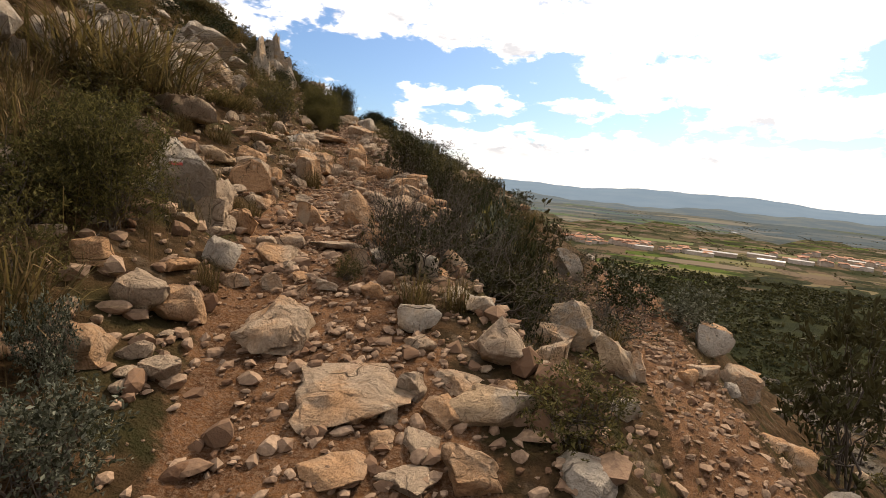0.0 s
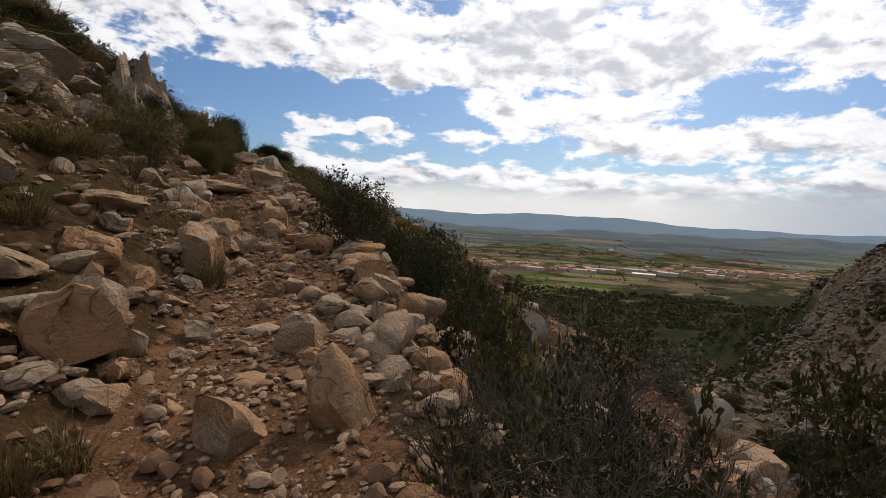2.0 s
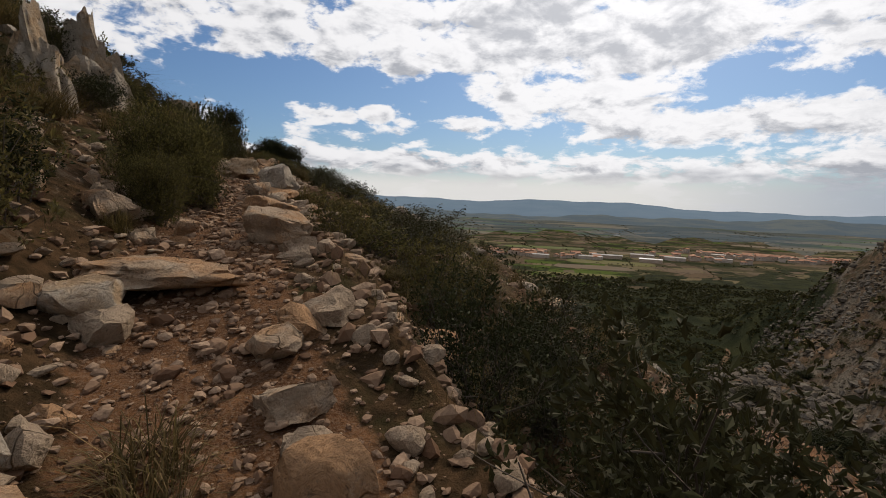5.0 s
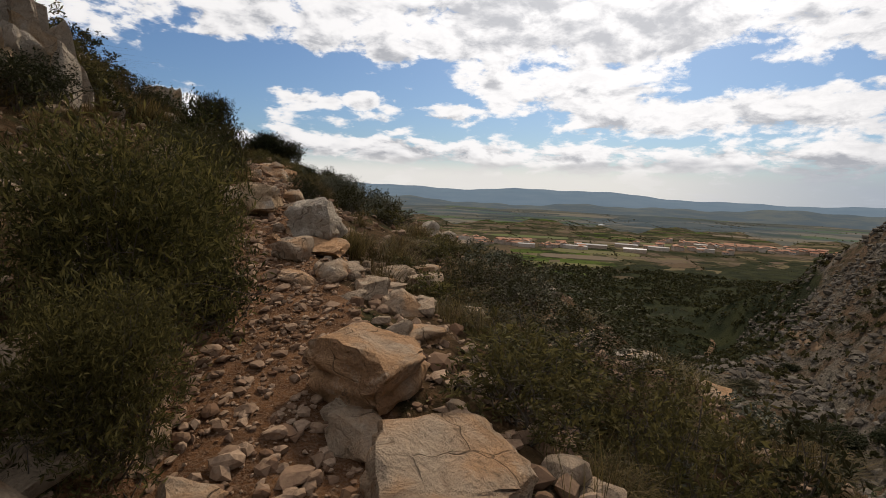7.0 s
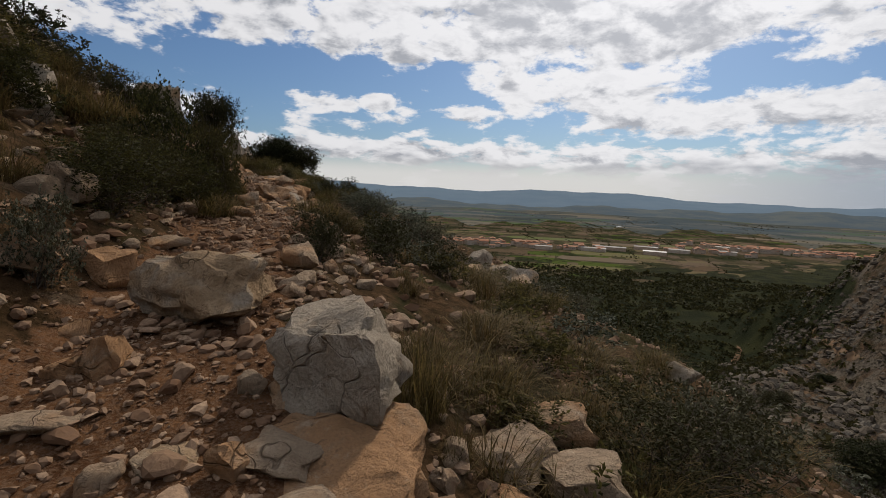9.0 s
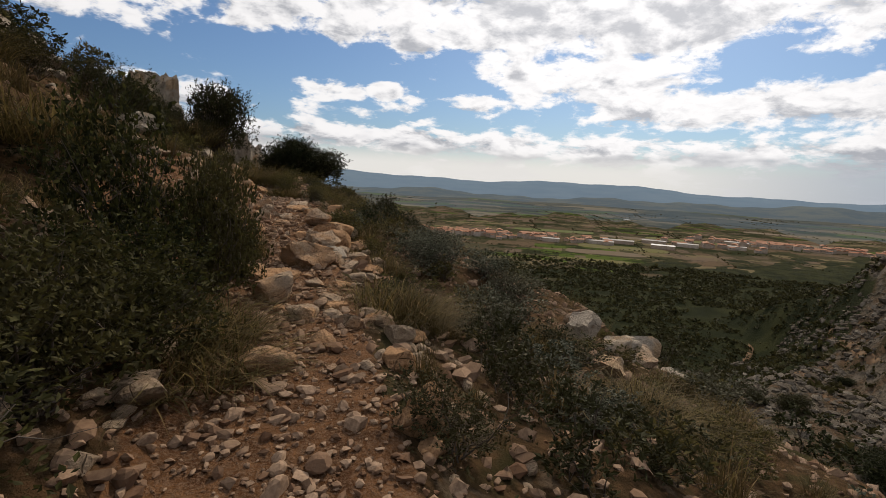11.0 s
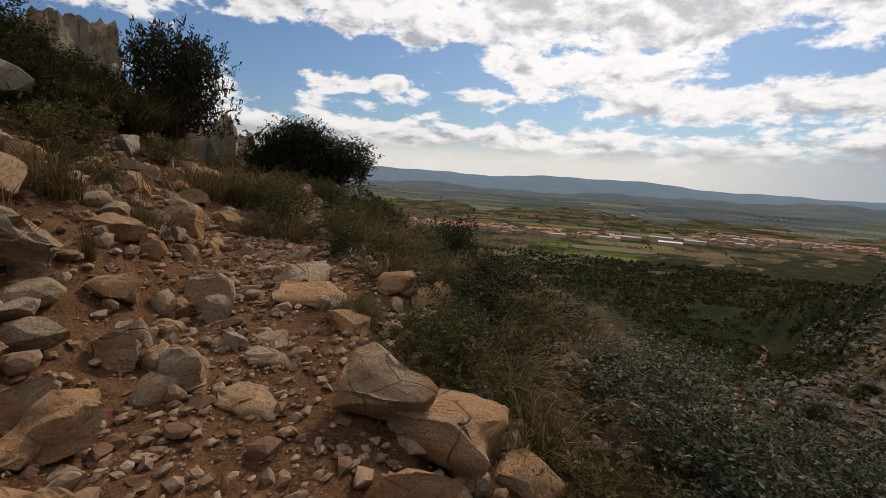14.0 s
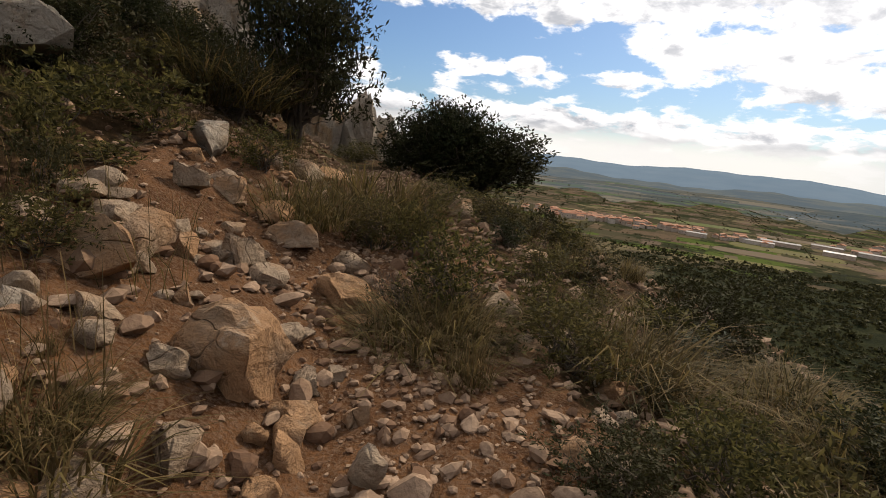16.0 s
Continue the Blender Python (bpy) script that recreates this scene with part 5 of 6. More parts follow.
# ---- scattered rocks and bushes on the upper slope and below ----
def upper_slope():
    rng = random.Random(21)
    for _ in range(110):
        y = rng.uniform(6, 80)
        d = -3.0 - 34 * rng.random() ** 1.2
        w = rng.uniform(0.4, 1.5) * (1 + 0.02 * y)
        rock(float(trail_x(y)) + d, y, w, w * 0.8, w * rng.uniform(0.45, 0.8), None, rng.random() < 0.8)
    for _ in range(190):
        y = rng.uniform(8, 85)
        d = -2.6 - 34 * rng.random() ** 1.1
        w = rng.uniform(0.9, 2.2)
        plant(rng.choice(("dark", "olive", "olive", "tall", "tall")), float(trail_x(y)) + d, y, w, w * rng.uniform(0.5, 0.85))
    for _ in range(40):
        y = rng.uniform(38, 62)
        w = rng.uniform(0.7, 1.6)
        plant(rng.choice(("tall", "tall", "olive", "dark")), float(trail_x(y)) + rng.uniform(-3.5, 5), y, w, w * rng.uniform(0.5, 0.8))
    for _ in range(42):
        y = rng.uniform(15, 45)
        w = rng.uniform(0.4, 1.0)
        plant(rng.choice(("tall", "olive", "tuft", "tall", "grey")), float(trail_x(y)) + 1.7 + 5.5 * rng.random(), y, w, w * rng.uniform(0.5, 0.8))
    for _ in range(60):
        y = rng.uniform(4, 80)
        d = 9.5 + 24 * rng.random()
        w = rng.uniform(0.8, 2.2)
        plant(rng.choice(("dark", "olive", "grey", "dark")), float(trail_x(y)) + d, y, w, w * rng.uniform(0.6, 0.9))
    for _ in range(64):
        y = rng.uniform(27, 41)
        w = rng.uniform(0.4, 0.85)
        plant(rng.choice(("olive", "olive", "dark", "tall")), float(trail_x(y)) + 1.0 + 2.6 * rng.random(), y, w, w * rng.uniform(0.5, 0.8))
    for _ in range(90):
        y = rng.uniform(14, 29)
        w = rng.uniform(0.35, 0.8)
        plant(rng.choice(("tuft", "tuft", "tall", "olive", "olive")), float(trail_x(y)) + 1.9 + 5.0 * rng.random() ** 1.2, y, w, w * rng.uniform(0.5, 0.8))
    for _ in range(150):
        y = rng.uniform(2, 34)
        w = rng.uniform(0.35, 0.75)
        plant("tuft", float(trail_x(y)) - 1.3 - 6 * rng.random() ** 1.3, y, w, w * rng.uniform(0.7, 1.0))
    for _ in range(60):
        y = rng.uniform(3, 34)
        w = rng.uniform(0.5, 1.1)
        plant(rng.choice(("olive", "olive", "dark", "tall")), float(trail_x(y)) - 2.4 - 6 * rng.random(), y, w, w * rng.uniform(0.55, 0.85))
    for _ in range(60):
        y = rng.uniform(2, 60)
        d = 4.5 + 24 * rng.random() ** 1.3
        w = rng.uniform(0.25, 0.8)
        rock(float(trail_x(y)) + d, y, w, w * 0.7, w * rng.uniform(0.4, 0.8), None, rng.random() < 0.8)


def upper_bank():
    """Dense evergreen and olive scrub over the bank above the later stretch."""
    rng = random.Random(27)
    for _ in range(130):
        y = rng.uniform(20, 44)
        w = rng.uniform(0.7, 1.7)
        d = -2.2 - 0.5 * w - 9 * rng.random() ** 1.2
        if 27 < y < 37:
            d -= 1.4
        plant(rng.choice(("dark", "leaf", "olive", "dark", "leaf")), float(trail_x(y)) + d, y, w, w * rng.uniform(0.6, 0.95))


def loose_rocks():
    """Angular rocks strewn along both edges of the trail."""
    rng = random.Random(33)
    for _ in range(140):
        y = rng.uniform(1.5, 40)
        side = -1 if rng.random() < 0.5 else 1
        d = side * (0.3 + 1.2 * rng.random())
        w = 0.12 + 0.34 * rng.random() ** 1.7
        rock(float(trail_x(y)) + d, y, w, w * 0.8, w * rng.uniform(0.35, 0.7), None, None, 22)


def upright_rocks():
    """Tilted blocks of bedrock breaking through beside the last stretch."""
    rng = random.Random(35)
    for _ in range(30):
        y = rng.uniform(29.5, 38.5)
        w = 0.12 + 0.22 * rng.random() ** 1.4
        rock(float(trail_x(y)) - 0.35 - 2.3 * rng.random(), y, w, w * 0.7, w * rng.uniform(0.4, 0.85), rng.uniform(-25, 25), False, 20)


upper_slope()
upper_bank()
loose_rocks()
upright_rocks()

def drop_models():
    models = {m.name for pair in PLANTS.values() for some in pair for m in some}
    for name in models:
        ob = bpy.data.objects[name]
        for child in list(ob.children):
            bpy.data.objects.remove(child)
        bpy.data.objects.remove(ob)


drop_models()


# ---- gravel and stones too many to count ----
def stone_field(name, seed, count, size, place, mat, label, fine=False):
    """Many small stones in one mesh: rough little blocks on the ground."""
    rng = np.random.default_rng(seed)
    bm = bmesh.new()
    bmesh.ops.create_icosphere(bm, subdivisions=2 if fine else 1, radius=1.0)
    base = np.array([v.co for v in bm.verts])
    tri = np.array([[v.index for v in f.verts] for f in bm.faces])
    bm.free()
    x, y = place(rng, count)
    z = ground_z(x, y)
    s = size[0] * (size[1] / size[0]) ** (rng.uniform(size=count) ** 1.9)
    shape = base[None] * (1 + (0.03 if fine else 0.24) * rng.normal(size=(count, len(base), 1)))
    for _ in range(9 if fine else 0):                  # broken faces
        n = rng.normal(size=(count, 1, 3))
        n /= np.linalg.norm(n, axis=-1, keepdims=True)
        over = np.maximum((shape * n).sum(-1, keepdims=True) - rng.uniform(0.45, 0.8, (count, 1, 1)), 0)
        shape = shape - n * over
    flat = np.stack([rng.uniform(0.7, 1.3, count), rng.uniform(0.6, 1.0, count), rng.uniform(0.35, 0.8, count)], -1)
    p = shape * flat[:, None] * s[:, None, None]
    a = rng.uniform(0, 2 * math.pi, count)
    c, k = np.cos(a)[:, None], np.sin(a)[:, None]
    q = np.stack([p[..., 0] * c - p[..., 1] * k, p[..., 0] * k + p[..., 1] * c, p[..., 2] + 0.2 * (p[..., 0] * c)], -1)
    q += np.stack([x, y, z + 0.25 * s], -1)[:, None]
    faces = (tri[None] + (np.arange(count) * len(base))[:, None, None]).reshape(-1, 3)
    ob = link_mesh(name, q.reshape(-1, 3).tolist(), faces.tolist(), mat)
    tagged(ob, label, "gravel", kind="stuff")
    return ob


def on_trail(spread, y0, y1):
    def place(rng, n):
        y = rng.uniform(y0, y1, n)
        return trail_x(y) + rng.normal(size=n) * spread, y
    return place


stone_field("gravel", 5, 24000, (0.008, 0.045), on_trail(0.55, -1, 42), GRAVEL, "loose reddish gravel covering the trail")
stone_field("stones", 6, 4400, (0.022, 0.10), on_trail(0.75, -1, 42), GRAVEL, "broken fist-sized stones along the trail", True)


def on_low_path(rng, n):
    y = rng.uniform(-2, 19, n)
    return low_path(y)[0] + rng.normal(size=n) * 0.6, y


stone_field("low_path_gravel", 16, 3500, (0.012, 0.10), on_low_path, GRAVEL, "loose reddish gravel on the path's lower leg")


def on_wide_trail(rng, n):
    y = rng.uniform(26, 40, n)
    return trail_x(y) - 2.6 * rng.uniform(size=n), y


stone_field("wide_trail_gravel", 17, 4500, (0.008, 0.045), on_wide_trail, GRAVEL, "loose reddish gravel beside the trail")


def on_slope(rng, n):
    y = rng.uniform(0, 48, n)
    return trail_x(y) + 0.9 + 7.5 * rng.uniform(size=n) ** 1.3, y


def on_bank(rng, n):
    y = rng.uniform(2, 60, n)
    return trail_x(y) - 0.9 - 9 * rng.uniform(size=n) ** 1.4, y


stone_field("slope_stones", 7, 8000, (0.025, 0.12), on_slope, GRAVEL, "scattered stones on the slope below the trail")
def spur_stone_look(t, bsdf):
    isl = t.nodes.new("ShaderNodeNewGeometry").outputs["Random Per Island"]
    c = blend(t, isl, (0.085, 0.070, 0.056), (0.175, 0.155, 0.130))
    c = blend(t, step(t, noise_of(t, world_place(t), 2.5, 6.0, 0.7), 0.55, 0.42, 0.0, 0.7), c, (0.05, 0.04, 0.03))
    t.links.new(c, bsdf.inputs["Base Color"])
    bsdf.inputs["Roughness"].default_value = 1.0
    bsdf.inputs["Specular IOR Level"].default_value = 0.0


SPUR_STONE = material("weathered_limestone", spur_stone_look)


def on_spur(rng, n):
    y = rng.uniform(20, 175, 6 * n)
    x = 263 + 0.6 * (y - 92) + 12 - 190 * rng.uniform(size=6 * n) ** 1.25
    keep = np.argsort(-hash_noise(x * 0.07, y * 0.07, 19) - 0.5 * hash_noise(x * 0.3, y * 0.3, 20) + 0.55 * rng.normal(size=6 * n))[:n]
    return x[keep], y[keep]


stone_field("spur_rocks", 15, 9000, (0.22, 1.8), on_spur, SPUR_STONE, "pale rocks scattered over the spur across the ravine")
def on_hillside(rng, n):
    y = rng.uniform(6, 85, n)
    return trail_x(y) - 3.2 - 32 * rng.uniform(size=n) ** 1.15, y


stone_field("hillside_rocks", 12, 1700, (0.12, 0.70), on_hillside, GREYSTONE, "pale grey limestone rocks strewn over the upper hillside", True)
stone_field("bank_stones", 8, 4200, (0.03, 0.11), on_bank, GRAVEL, "scattered stones on the bank above the trail")


def beside_trail(rng, n):
    y = rng.uniform(2, 36, n)
    far_side = rng.uniform(size=n) < 0.7
    d = np.where(far_side, -0.75 - 2.6 * rng.uniform(size=n) ** 1.3, 0.65 + 1.1 * rng.uniform(size=n))
    return trail_x(y) + d, y


stone_field("rubble", 18, 900, (0.055, 0.20), beside_trail, STONE, "broken ochre limestone rubble crowding both banks", True)


# ---- grass over the banks ----
def grass_field(name, seed, count, mat, label, tall):
    rng = np.random.default_rng(seed)
    models = [blade_mesh(rng, 26, 0.0045, 1.0, 0.55, 0.5) for _ in range(6)]
    v, f = [], []
    total = 0
    for _ in range(count):
        y = rng.uniform(0, 55)
        left = rng.uniform() < 0.68
        d = -1.0 - 11 * rng.uniform() ** 1.3 if left else 1.2 + 8 * rng.uniform() ** 1.2
        x = float(trail_x(y)) + d
        if hash_noise(np.float64(x * 0.6), np.float64(y * 0.6), seed) < -0.15:
            continue
        h = rng.uniform(0.14, tall)
        bv, bf = models[rng.integers(6)]
        a = rng.uniform(0, 6.28)
        p = np.array(bv) * np.array([h * 0.9, h * 0.9, h])
        c, s = math.cos(a), math.sin(a)
        q = np.stack([p[:, 0] * c - p[:, 1] * s + x, p[:, 0] * s + p[:, 1] * c + y, p[:, 2] + float(ground_z(x, y))], -1)
        v.append(q)
        f += [tuple(i + total for i in face) for face in bf]
        total += len(q)
    ob = link_mesh(name, np.concatenate(v).tolist(), f, mat)
    tagged(ob, label, "grass", kind="stuff")


grass_field("hillside_grass", 9, 1900, GRASS, "short dry straw grass over the stony banks", 0.42)
grass_field("green_hillside_grass", 14, 2300, GRASS_GREEN, "olive-green grass over the stony banks", 0.55)



# ---- the painted waymark on the boulder ----
def waymark():
    """White over red bars brushed on the boulder's face."""
    bpy.context.view_layer.update()
    face = marked.matrix_world
    back = face.inverted()
    centre = face @ Vector((0, 0, 0.62))
    way = (centre - Vector((-0.3, 0.0, 1.9))).normalized()
    side = way.cross(Vector((0, 0, 1))).normalized()
    root = new("waymark")
    root.location = centre
    for name, mat, dz in (("white_bar", WHITE_PAINT, 0.013), ("red_bar", RED_PAINT, -0.013)):
        verts, faces = [], []
        for j in range(4):
            for i in range(9):
                p = centre - way * 3 + side * 0.095 * (i / 8 - 0.5) + Vector((0, 0, dz + 0.024 * (j / 3 - 0.5) + 0.003 * math.sin(i * 1.3)))
                a, b = back @ p, back @ (p + way)
                ok, q, n, _ = marked.ray_cast(a, (b - a).normalized())
                q = face @ q - way * 0.012 if ok else centre
                verts.append(tuple(q - root.location))
        for j in range(3):
            for i in range(8):
                k = 9 * j + i
                faces.append((k, k + 1, k + 10, k + 9))
        link_mesh(name, verts, faces, mat, True, root)
    tagged(root, "white and red painted waymark on a boulder", "waymark")


def paint_look(colour):
    def build(t, bsdf):
        c = blend(t, step(t, noise_of(t, world_place(t), 60.0, 6.0, 0.7), 0.42, 0.62, 0.1, 0.8), colour, (0.30, 0.25, 0.2))
        t.links.new(c, bsdf.inputs["Base Color"])
        bsdf.inputs["Roughness"].default_value = 0.7
    return build


WHITE_PAINT = material("white_paint", paint_look((0.75, 0.73, 0.70)))
RED_PAINT = material("red_paint", paint_look((0.55, 0.05, 0.04)))
waymark()


# ---- woods, hedges and hillside scrub too many to count ----
def crowns(name, seed, x, y, z, size, mat, label, category="woodland", sprays=10):
    """Far trees and bushes: each a ragged mound of leafy sprays, rooted in the ground."""
    rng = np.random.default_rng(seed)
    n = len(x)
    p = rng.normal(size=(n, sprays, 3))
    p /= np.linalg.norm(p, axis=-1, keepdims=True)
    p *= rng.uniform(0.35, 1.0, (n, sprays, 1))
    p[..., 2] = np.abs(p[..., 2]) * rng.uniform(0.6, 1.2, (n, 1))
    p *= size[:, None, None]
    p += np.stack([x, y, z + 0.05 * size], -1)[:, None]
    k = np.repeat(size[:, None], sprays, 1).reshape(-1, 1)
    p = p.reshape(-1, 3)
    u = rng.normal(size=p.shape)
    u /= np.linalg.norm(u, axis=1, keepdims=True)
    w = np.cross(u, rng.normal(size=p.shape))
    w /= np.linalg.norm(w, axis=1, keepdims=True)
    nor = np.cross(u, w)
    s = k * rng.uniform(0.30, 0.55, k.shape)
    v = np.stack([p - u * s, p + w * s * 0.8 + nor * s * 0.3, p + u * s, p - w * s * 0.8 + nor * s * 0.3], 1).reshape(-1, 3)
    ob = link_mesh(name, v.tolist(), np.arange(len(v)).reshape(-1, 4).tolist(), mat)
    tagged(ob, label, category, kind="stuff")


FOREST = material("woodland", leafy((0.014, 0.017, 0.007), (0.066, 0.062, 0.023), 0.25))


def make_woods():
    rng = np.random.default_rng(40)
    # the wooded valley
    n = 26000
    u = rng.uniform(size=n)
    az = np.radians(rng.uniform(8, 72, n))
    r = 90 + 620 * u ** 0.9
    x, y = r * np.sin(az), r * np.cos(az) + 15
    z = ground_z(x, y)
    keep = (z < -22) & (y - 0.16 * (x - 180) + 9 * hash_noise(x * 0.05, y * 0.05, 54) > 118) & (hash_noise(x * 0.03, y * 0.03, 50) > -0.6)
    x, y, z, r = x[keep], y[keep], z[keep], r[keep]
    crowns("valley_woodland", 41, x, y, z, np.clip(rng.lognormal(-0.15, 0.45, len(x)), 0.35, 2.4) * (0.55 + r / 420), FOREST, "dark evergreen woodland filling the valley")
    # scrub over the spur and the lower slope
    n = 6500
    x, y = rng.uniform(60, 310, n), rng.uniform(10, 170, n)
    z = ground_z(x, y)
    keep = hash_noise(x * 0.035, y * 0.035, 52) + 0.5 * hash_noise(x * 0.12, y * 0.12, 53) + 0.5 * rng.uniform(size=n) > 0.02 + 0.22 * (z > -38)
    x, y, z = x[keep], y[keep], z[keep]
    crowns("hillside_scrub", 42, x, y, z, np.clip(rng.lognormal(-0.25, 0.65, len(x)), 0.35, 4.0), FOREST, "dark low scrub dotted over the far hillside", "scrub")
    # hedges and tree rows on the plain
    xs, ys = [], []
    for _ in range(230):
        r, az = 480 + 2100 * rng.uniform() ** 1.3, math.radians(rng.uniform(-5, 68))
        cx, cy = r * math.sin(az), r * math.cos(az)
        a = math.radians(rng.choice([-38, -30, 52, 60]) + rng.normal() * 6)
        k = rng.integers(4, 26)
        step_m = 5 + 4 * r / 900
        xs.append(cx + np.cos(a) * step_m * np.arange(k) + rng.normal(size=k) * 2)
        ys.append(cy + np.sin(a) * step_m * np.arange(k) + rng.normal(size=k) * 2)
    x, y = np.concatenate(xs), np.concatenate(ys)
    r = np.hypot(x, y)
    crowns("hedgerows", 43, x, y, np.full(len(x), PLAIN_Z + 1.5), rng.uniform(0.8, 2.2, len(x)) * (0.7 + r / 1700), FOREST, "dark hedges and tree rows across the plain", "hedges", 8)


make_woods()


# ---- the town on the plain ----
def plain_colour(name, a, b, scale, rough=0.8):
    def build(t, bsdf):
        rnd = t.nodes.new("ShaderNodeObjectInfo").outputs["Random"]
        c = blend(t, rnd, a, b)
        c = blend(t, step(t, noise_of(t, world_place(t), scale, 4.0), 0.4, 0.7, 0.0, 0.4), c, (0.12, 0.10, 0.08))
        t.links.new(c, bsdf.inputs["Base Color"])
        bsdf.inputs["Roughness"].default_value = rough
        bsdf.inputs["Specular IOR Level"].default_value = 0.5 if rough < 0.3 else 0.05
    return material(name, build)


PLASTER = plain_colour("plaster", (0.36, 0.27, 0.20), (0.42, 0.36, 0.30), 0.3)
TILES = plain_colour("roof_tiles", (0.28, 0.12, 0.07), (0.34, 0.19, 0.12), 0.5)
SHEET_ROOF = plain_colour("pale_roof_sheet", (0.42, 0.43, 0.44), (0.46, 0.47, 0.48), 0.05, 0.5)
GREY_ROOF = plain_colour("grey_roof_sheet", (0.20, 0.20, 0.21), (0.28, 0.27, 0.26), 0.05, 0.6)
WATER = plain_colour("pond_water", (0.36, 0.38, 0.40), (0.38, 0.40, 0.42), 0.02, 0.25)
BRIGHT_FIELD = plain_colour("green_field", (0.075, 0.095, 0.026), (0.10, 0.09, 0.032), 0.06, 1.0)
PALE_FIELD = plain_colour("stubble_field", (0.13, 0.10, 0.066), (0.10, 0.075, 0.048), 0.05, 1.0)
GLASS_DARK = plain_colour("dark_glass", (0.05, 0.06, 0.07), (0.07, 0.08, 0.09), 1.0, 0.2)
BASE = PLAIN_Z + 1.5


def box(x0, x1, y0, y1, z0, z1):
    v = [(x, y, z) for z in (z0, z1) for x, y in ((x0, y0), (x1, y0), (x1, y1), (x0, y1))]
    return v, [(0, 3, 2, 1), (4, 5, 6, 7), (0, 1, 5, 4), (1, 2, 6, 5), (2, 3, 7, 6), (3, 0, 4, 7)]


def gable(w, d, z, rise, over):
    a, b = w / 2 + over, d / 2 + over
    v = [(-a, -b, z), (a, -b, z), (a, b, z), (-a, b, z), (-a, 0, z + rise), (a, 0, z + rise)]
    return v, [(0, 1, 5, 4), (2, 3, 4, 5), (1, 2, 5), (3, 0, 4), (0, 3, 2, 1)]


def house_kind(name, w, d, h, rise, wall, roof, label, category, panes=0):
    root = new(name)
    link_mesh("wall", *box(-w / 2, w / 2, -d / 2, d / 2, -0.5, h), wall, False, root)
    link_mesh("roof", *gable(w, d, h, rise, 0.5), roof, False, root)
    for k in range(panes):
        x = -w / 2 + w * (k + 0.5) / panes
        for sy in (-1, 1):
            y = sy * (d / 2 + 0.04)
            frame_part = link_mesh("window", *box(x - 0.7, x + 0.7, min(y, y - sy * 0.1), max(y, y - sy * 0.1), h * 0.42, h * 0.42 + 1.7), PLASTER, False, root)
            y2 = y + sy * 0.05
            link_mesh("pane", *box(x - 0.55, x + 0.55, min(y2, y2 - sy * 0.06), max(y2, y2 - sy * 0.06), h * 0.42 + 0.15, h * 0.42 + 1.55), GLASS_DARK, False, frame_part)
    tagged(root, label, category)
    return root


def make_town():
    rng = random.Random(61)
    kinds = [house_kind("house", 13, 10, 6.0, 1.8, PLASTER, TILES, "plastered town house with a red tiled roof", "house", 3),
             house_kind("house", 17, 11, 8.5, 2.0, PLASTER, TILES, "larger plastered town house with a red tiled roof", "house", 4),
             house_kind("house", 10, 8, 4.6, 1.5, PLASTER, TILES, "small plastered house with a red tiled roof", "house", 2)]
    sheds = [house_kind("warehouse", 62, 26, 6, 1.5, PLASTER, SHEET_ROOF, "long warehouse with a pale metal roof", "warehouse"),
             house_kind("warehouse", 60, 22, 6, 1.3, PLASTER, GREY_ROOF, "long warehouse with a dull grey roof", "warehouse")]
    quarters = ((430, 850, 120, 45, 80), (575, 765, 90, 30, 40), (1010, 640, 110, 34, 55), (1090, 530, 70, 40, 45), (850, 640, 90, 25, 20))
    for cx, cy, long, short, n in quarters:
        a = math.atan2(-cx, cy)
        for _ in range(n):
            u, w = rng.gauss(0, 0.55) * long, rng.gauss(0, 0.6) * short
            x, y = cx + u * math.cos(a) - w * math.sin(a), cy + u * math.sin(a) + w * math.cos(a)
            m = copy_thing(rng.choice(kinds), pose(x, y, BASE, 0, 0, math.degrees(a) + rng.choice((0, 90)) + rng.uniform(-12, 12)))
            tagged(m, group="houses of the town")
    for k, (x, y, turn, s) in enumerate(((722, 628, -48, 0.62), (690, 700, -46, 0.9), (640, 690, -50, 0.7), (770, 690, -50, 0.7), (800, 640, -52, 0.6), (960, 655, -56, 0.7), (560, 730, -38, 0.5), (880, 600, -54, 0.5))):
        m = copy_thing(sheds[0 if k == 0 else 1], pose(x, y, BASE, 0, 0, turn))
        m.scale = (s, s, 1)
        tagged(m, group="warehouses of the town")
    for model in kinds + sheds:
        for child in list(model.children_recursive):
            bpy.data.objects.remove(child)
        bpy.data.objects.remove(model)


make_town()


def flat_patch(name, x, y, long, short, turn, mat, label, category, lift):
    rng = random.Random(int(x))
    v, n = [], 22
    for k in range(n):
        a = 2 * math.pi * k / n
        e = 0.35
        c, s = math.cos(a), math.sin(a)
        r = (abs(c) ** (2 / e) + abs(s) ** (2 / e)) ** (-e / 2) * rng.uniform(0.92, 1.05)
        v.append((long / 2 * r * c, short / 2 * r * s, 0))
    v += [(a, b, -0.4) for a, b, _ in v]
    f = [tuple(range(n))] + [(k, k + n, (k + 1) % n + n, (k + 1) % n) for k in range(n)]
    ob = link_mesh(name, v, f, mat)
    ob.matrix_world = pose(x, y, BASE + lift, 0, 0, turn)
    tagged(ob, label, category, kind="structure")


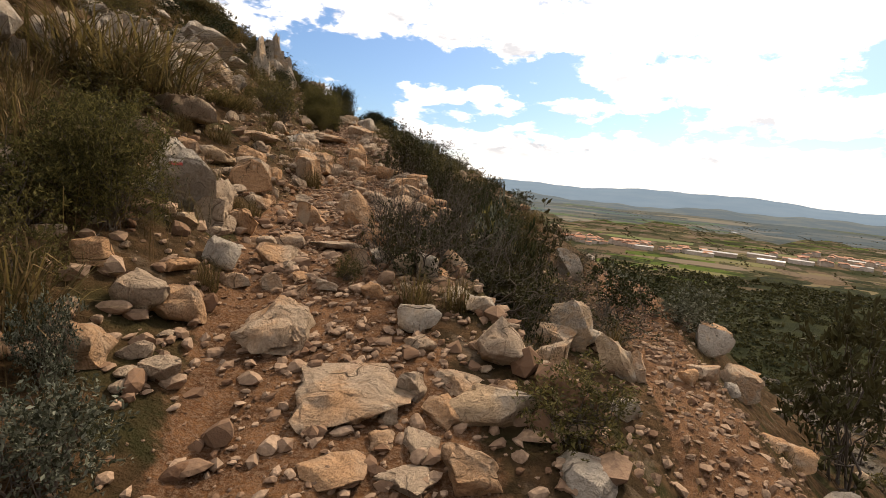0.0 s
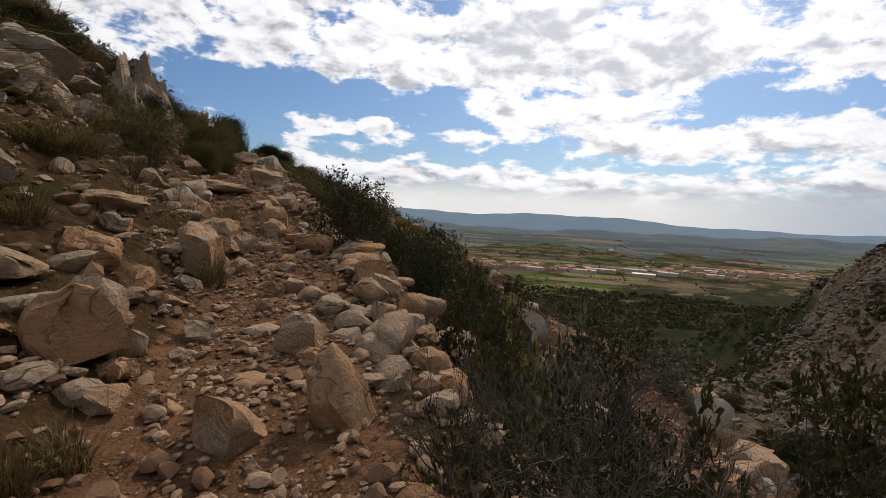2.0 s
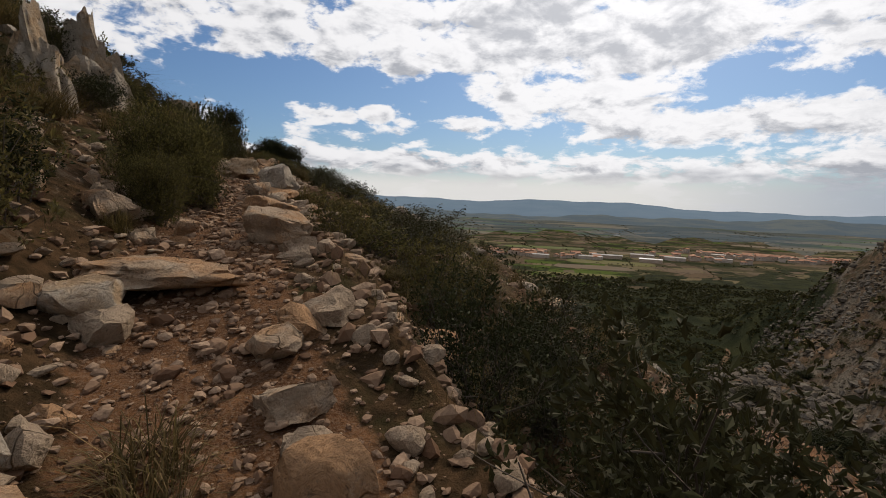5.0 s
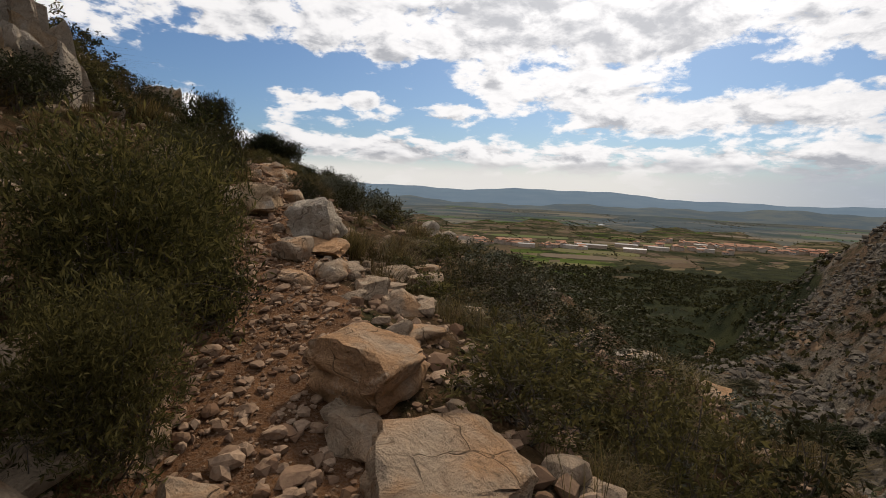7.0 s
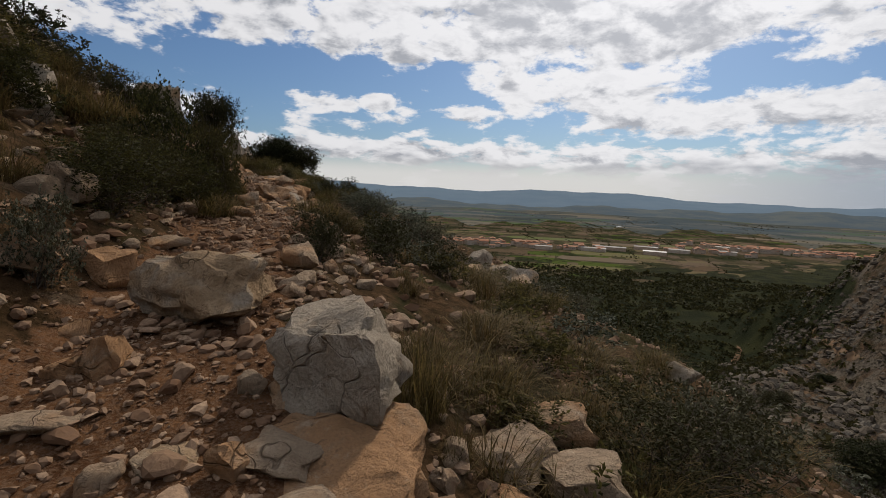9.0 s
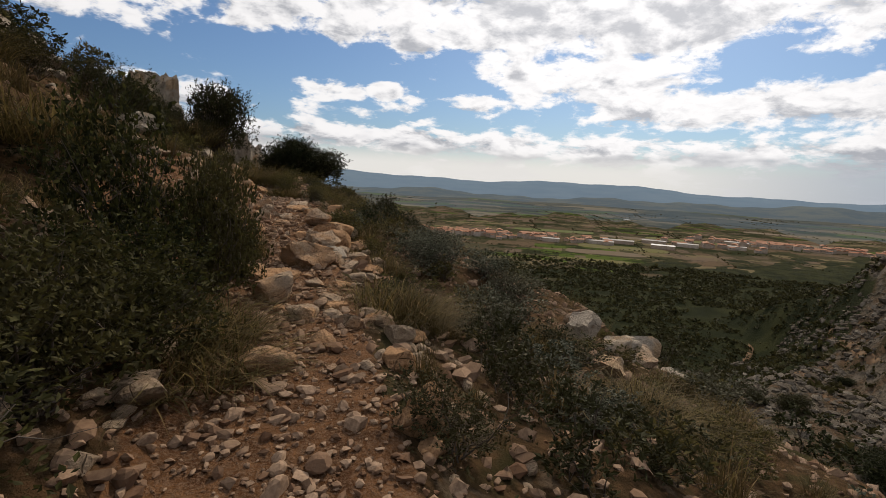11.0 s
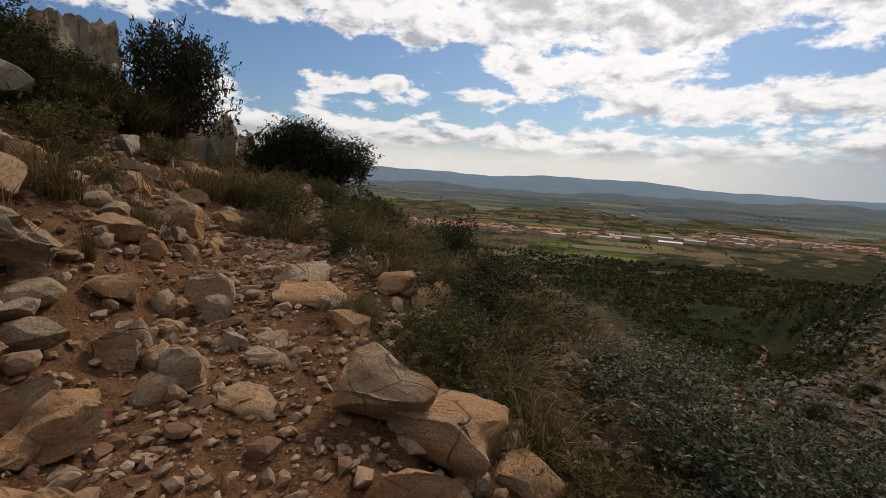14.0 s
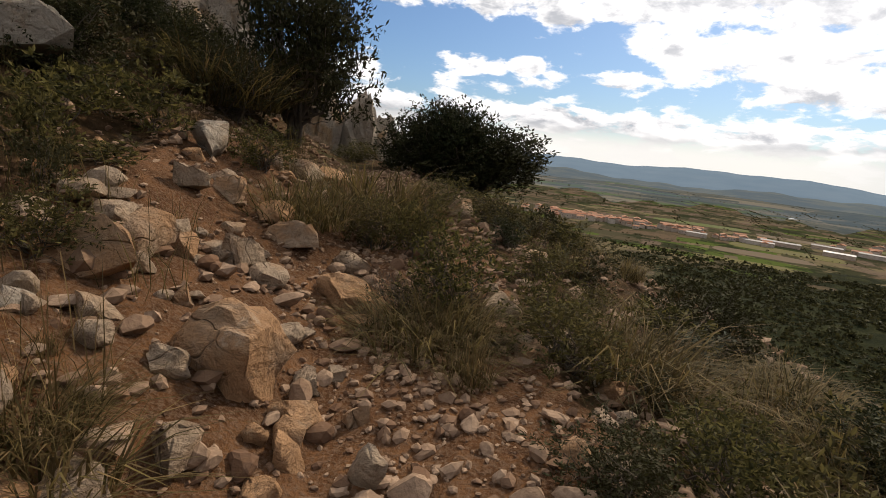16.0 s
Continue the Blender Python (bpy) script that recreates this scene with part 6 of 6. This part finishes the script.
flat_patch("pond", 1330, 1230, 150, 46, -20, WATER, "pale sheet of water on the plain", "pond", 0.5)
for k, (x, y, long, short, turn) in enumerate(((640, 640, 150, 60, -42), (560, 600, 120, 50, -38), (480, 540, 110, 34, -36), (800, 770, 130, 50, -45), (900, 720, 160, 50, -50), (1160, 640, 190, 60, -58), (700, 900, 180, 60, -35), (1400, 800, 220, 70, -60))):
    flat_patch("field", x, y, long, short, turn, BRIGHT_FIELD if k % 2 == 0 else PALE_FIELD, "green crop field on the plain" if k % 2 == 0 else "pale stubble field on the plain", "field", 0.25)


# ---- earth tracks across the ravine ----
TRACK_SOIL = plain_colour("track_soil", (0.120, 0.072, 0.040), (0.135, 0.085, 0.050), 0.4, 1.0)


def track(points, wide):
    """A worn strip of bare earth draped over the slope along the points."""
    rng = random.Random(len(points))
    way = np.array(points, float)
    u = np.linspace(0, len(way) - 1, 14 * (len(way) - 1))
    x = soft_interp(u, range(len(way)), way[:, 0], 0.25) + np.array([rng.uniform(-0.4, 0.4) for _ in u])
    y = soft_interp(u, range(len(way)), way[:, 1], 0.25)
    dx, dy = np.gradient(x), np.gradient(y)
    k = np.hypot(dx, dy) + 1e-6
    v, f = [], []
    for i in range(len(u)):
        half = wide * rng.uniform(0.35, 0.6)
        for s in (-1, 1):
            a, b = x[i] - s * half * dy[i] / k[i], y[i] + s * half * dx[i] / k[i]
            v.append((a, b, float(ground_z(a, b)) + 0.25))
    n = len(v)
    v += [(a, b, c - 0.6) for a, b, c in v]
    for i in range(len(u) - 1):
        q = 2 * i
        f += [(q, q + 1, q + 3, q + 2), (q, q + 2, q + 2 + n, q + n), (q + 1, q + 1 + n, q + 3 + n, q + 3)]
    ob = link_mesh("track", v, f, TRACK_SOIL, True)
    tagged(ob, "pale bare earth track winding over the far slope", "track", kind="structure")


track(((183, 133), (190, 124), (189, 116), (180, 106), (172, 97)), 2.2)
track(((205, 101), (216, 112), (235, 126), (247, 138), (258, 140)), 2.0)
track(((252, 175), (280, 189), (304, 205), (318, 213)), 2.6)
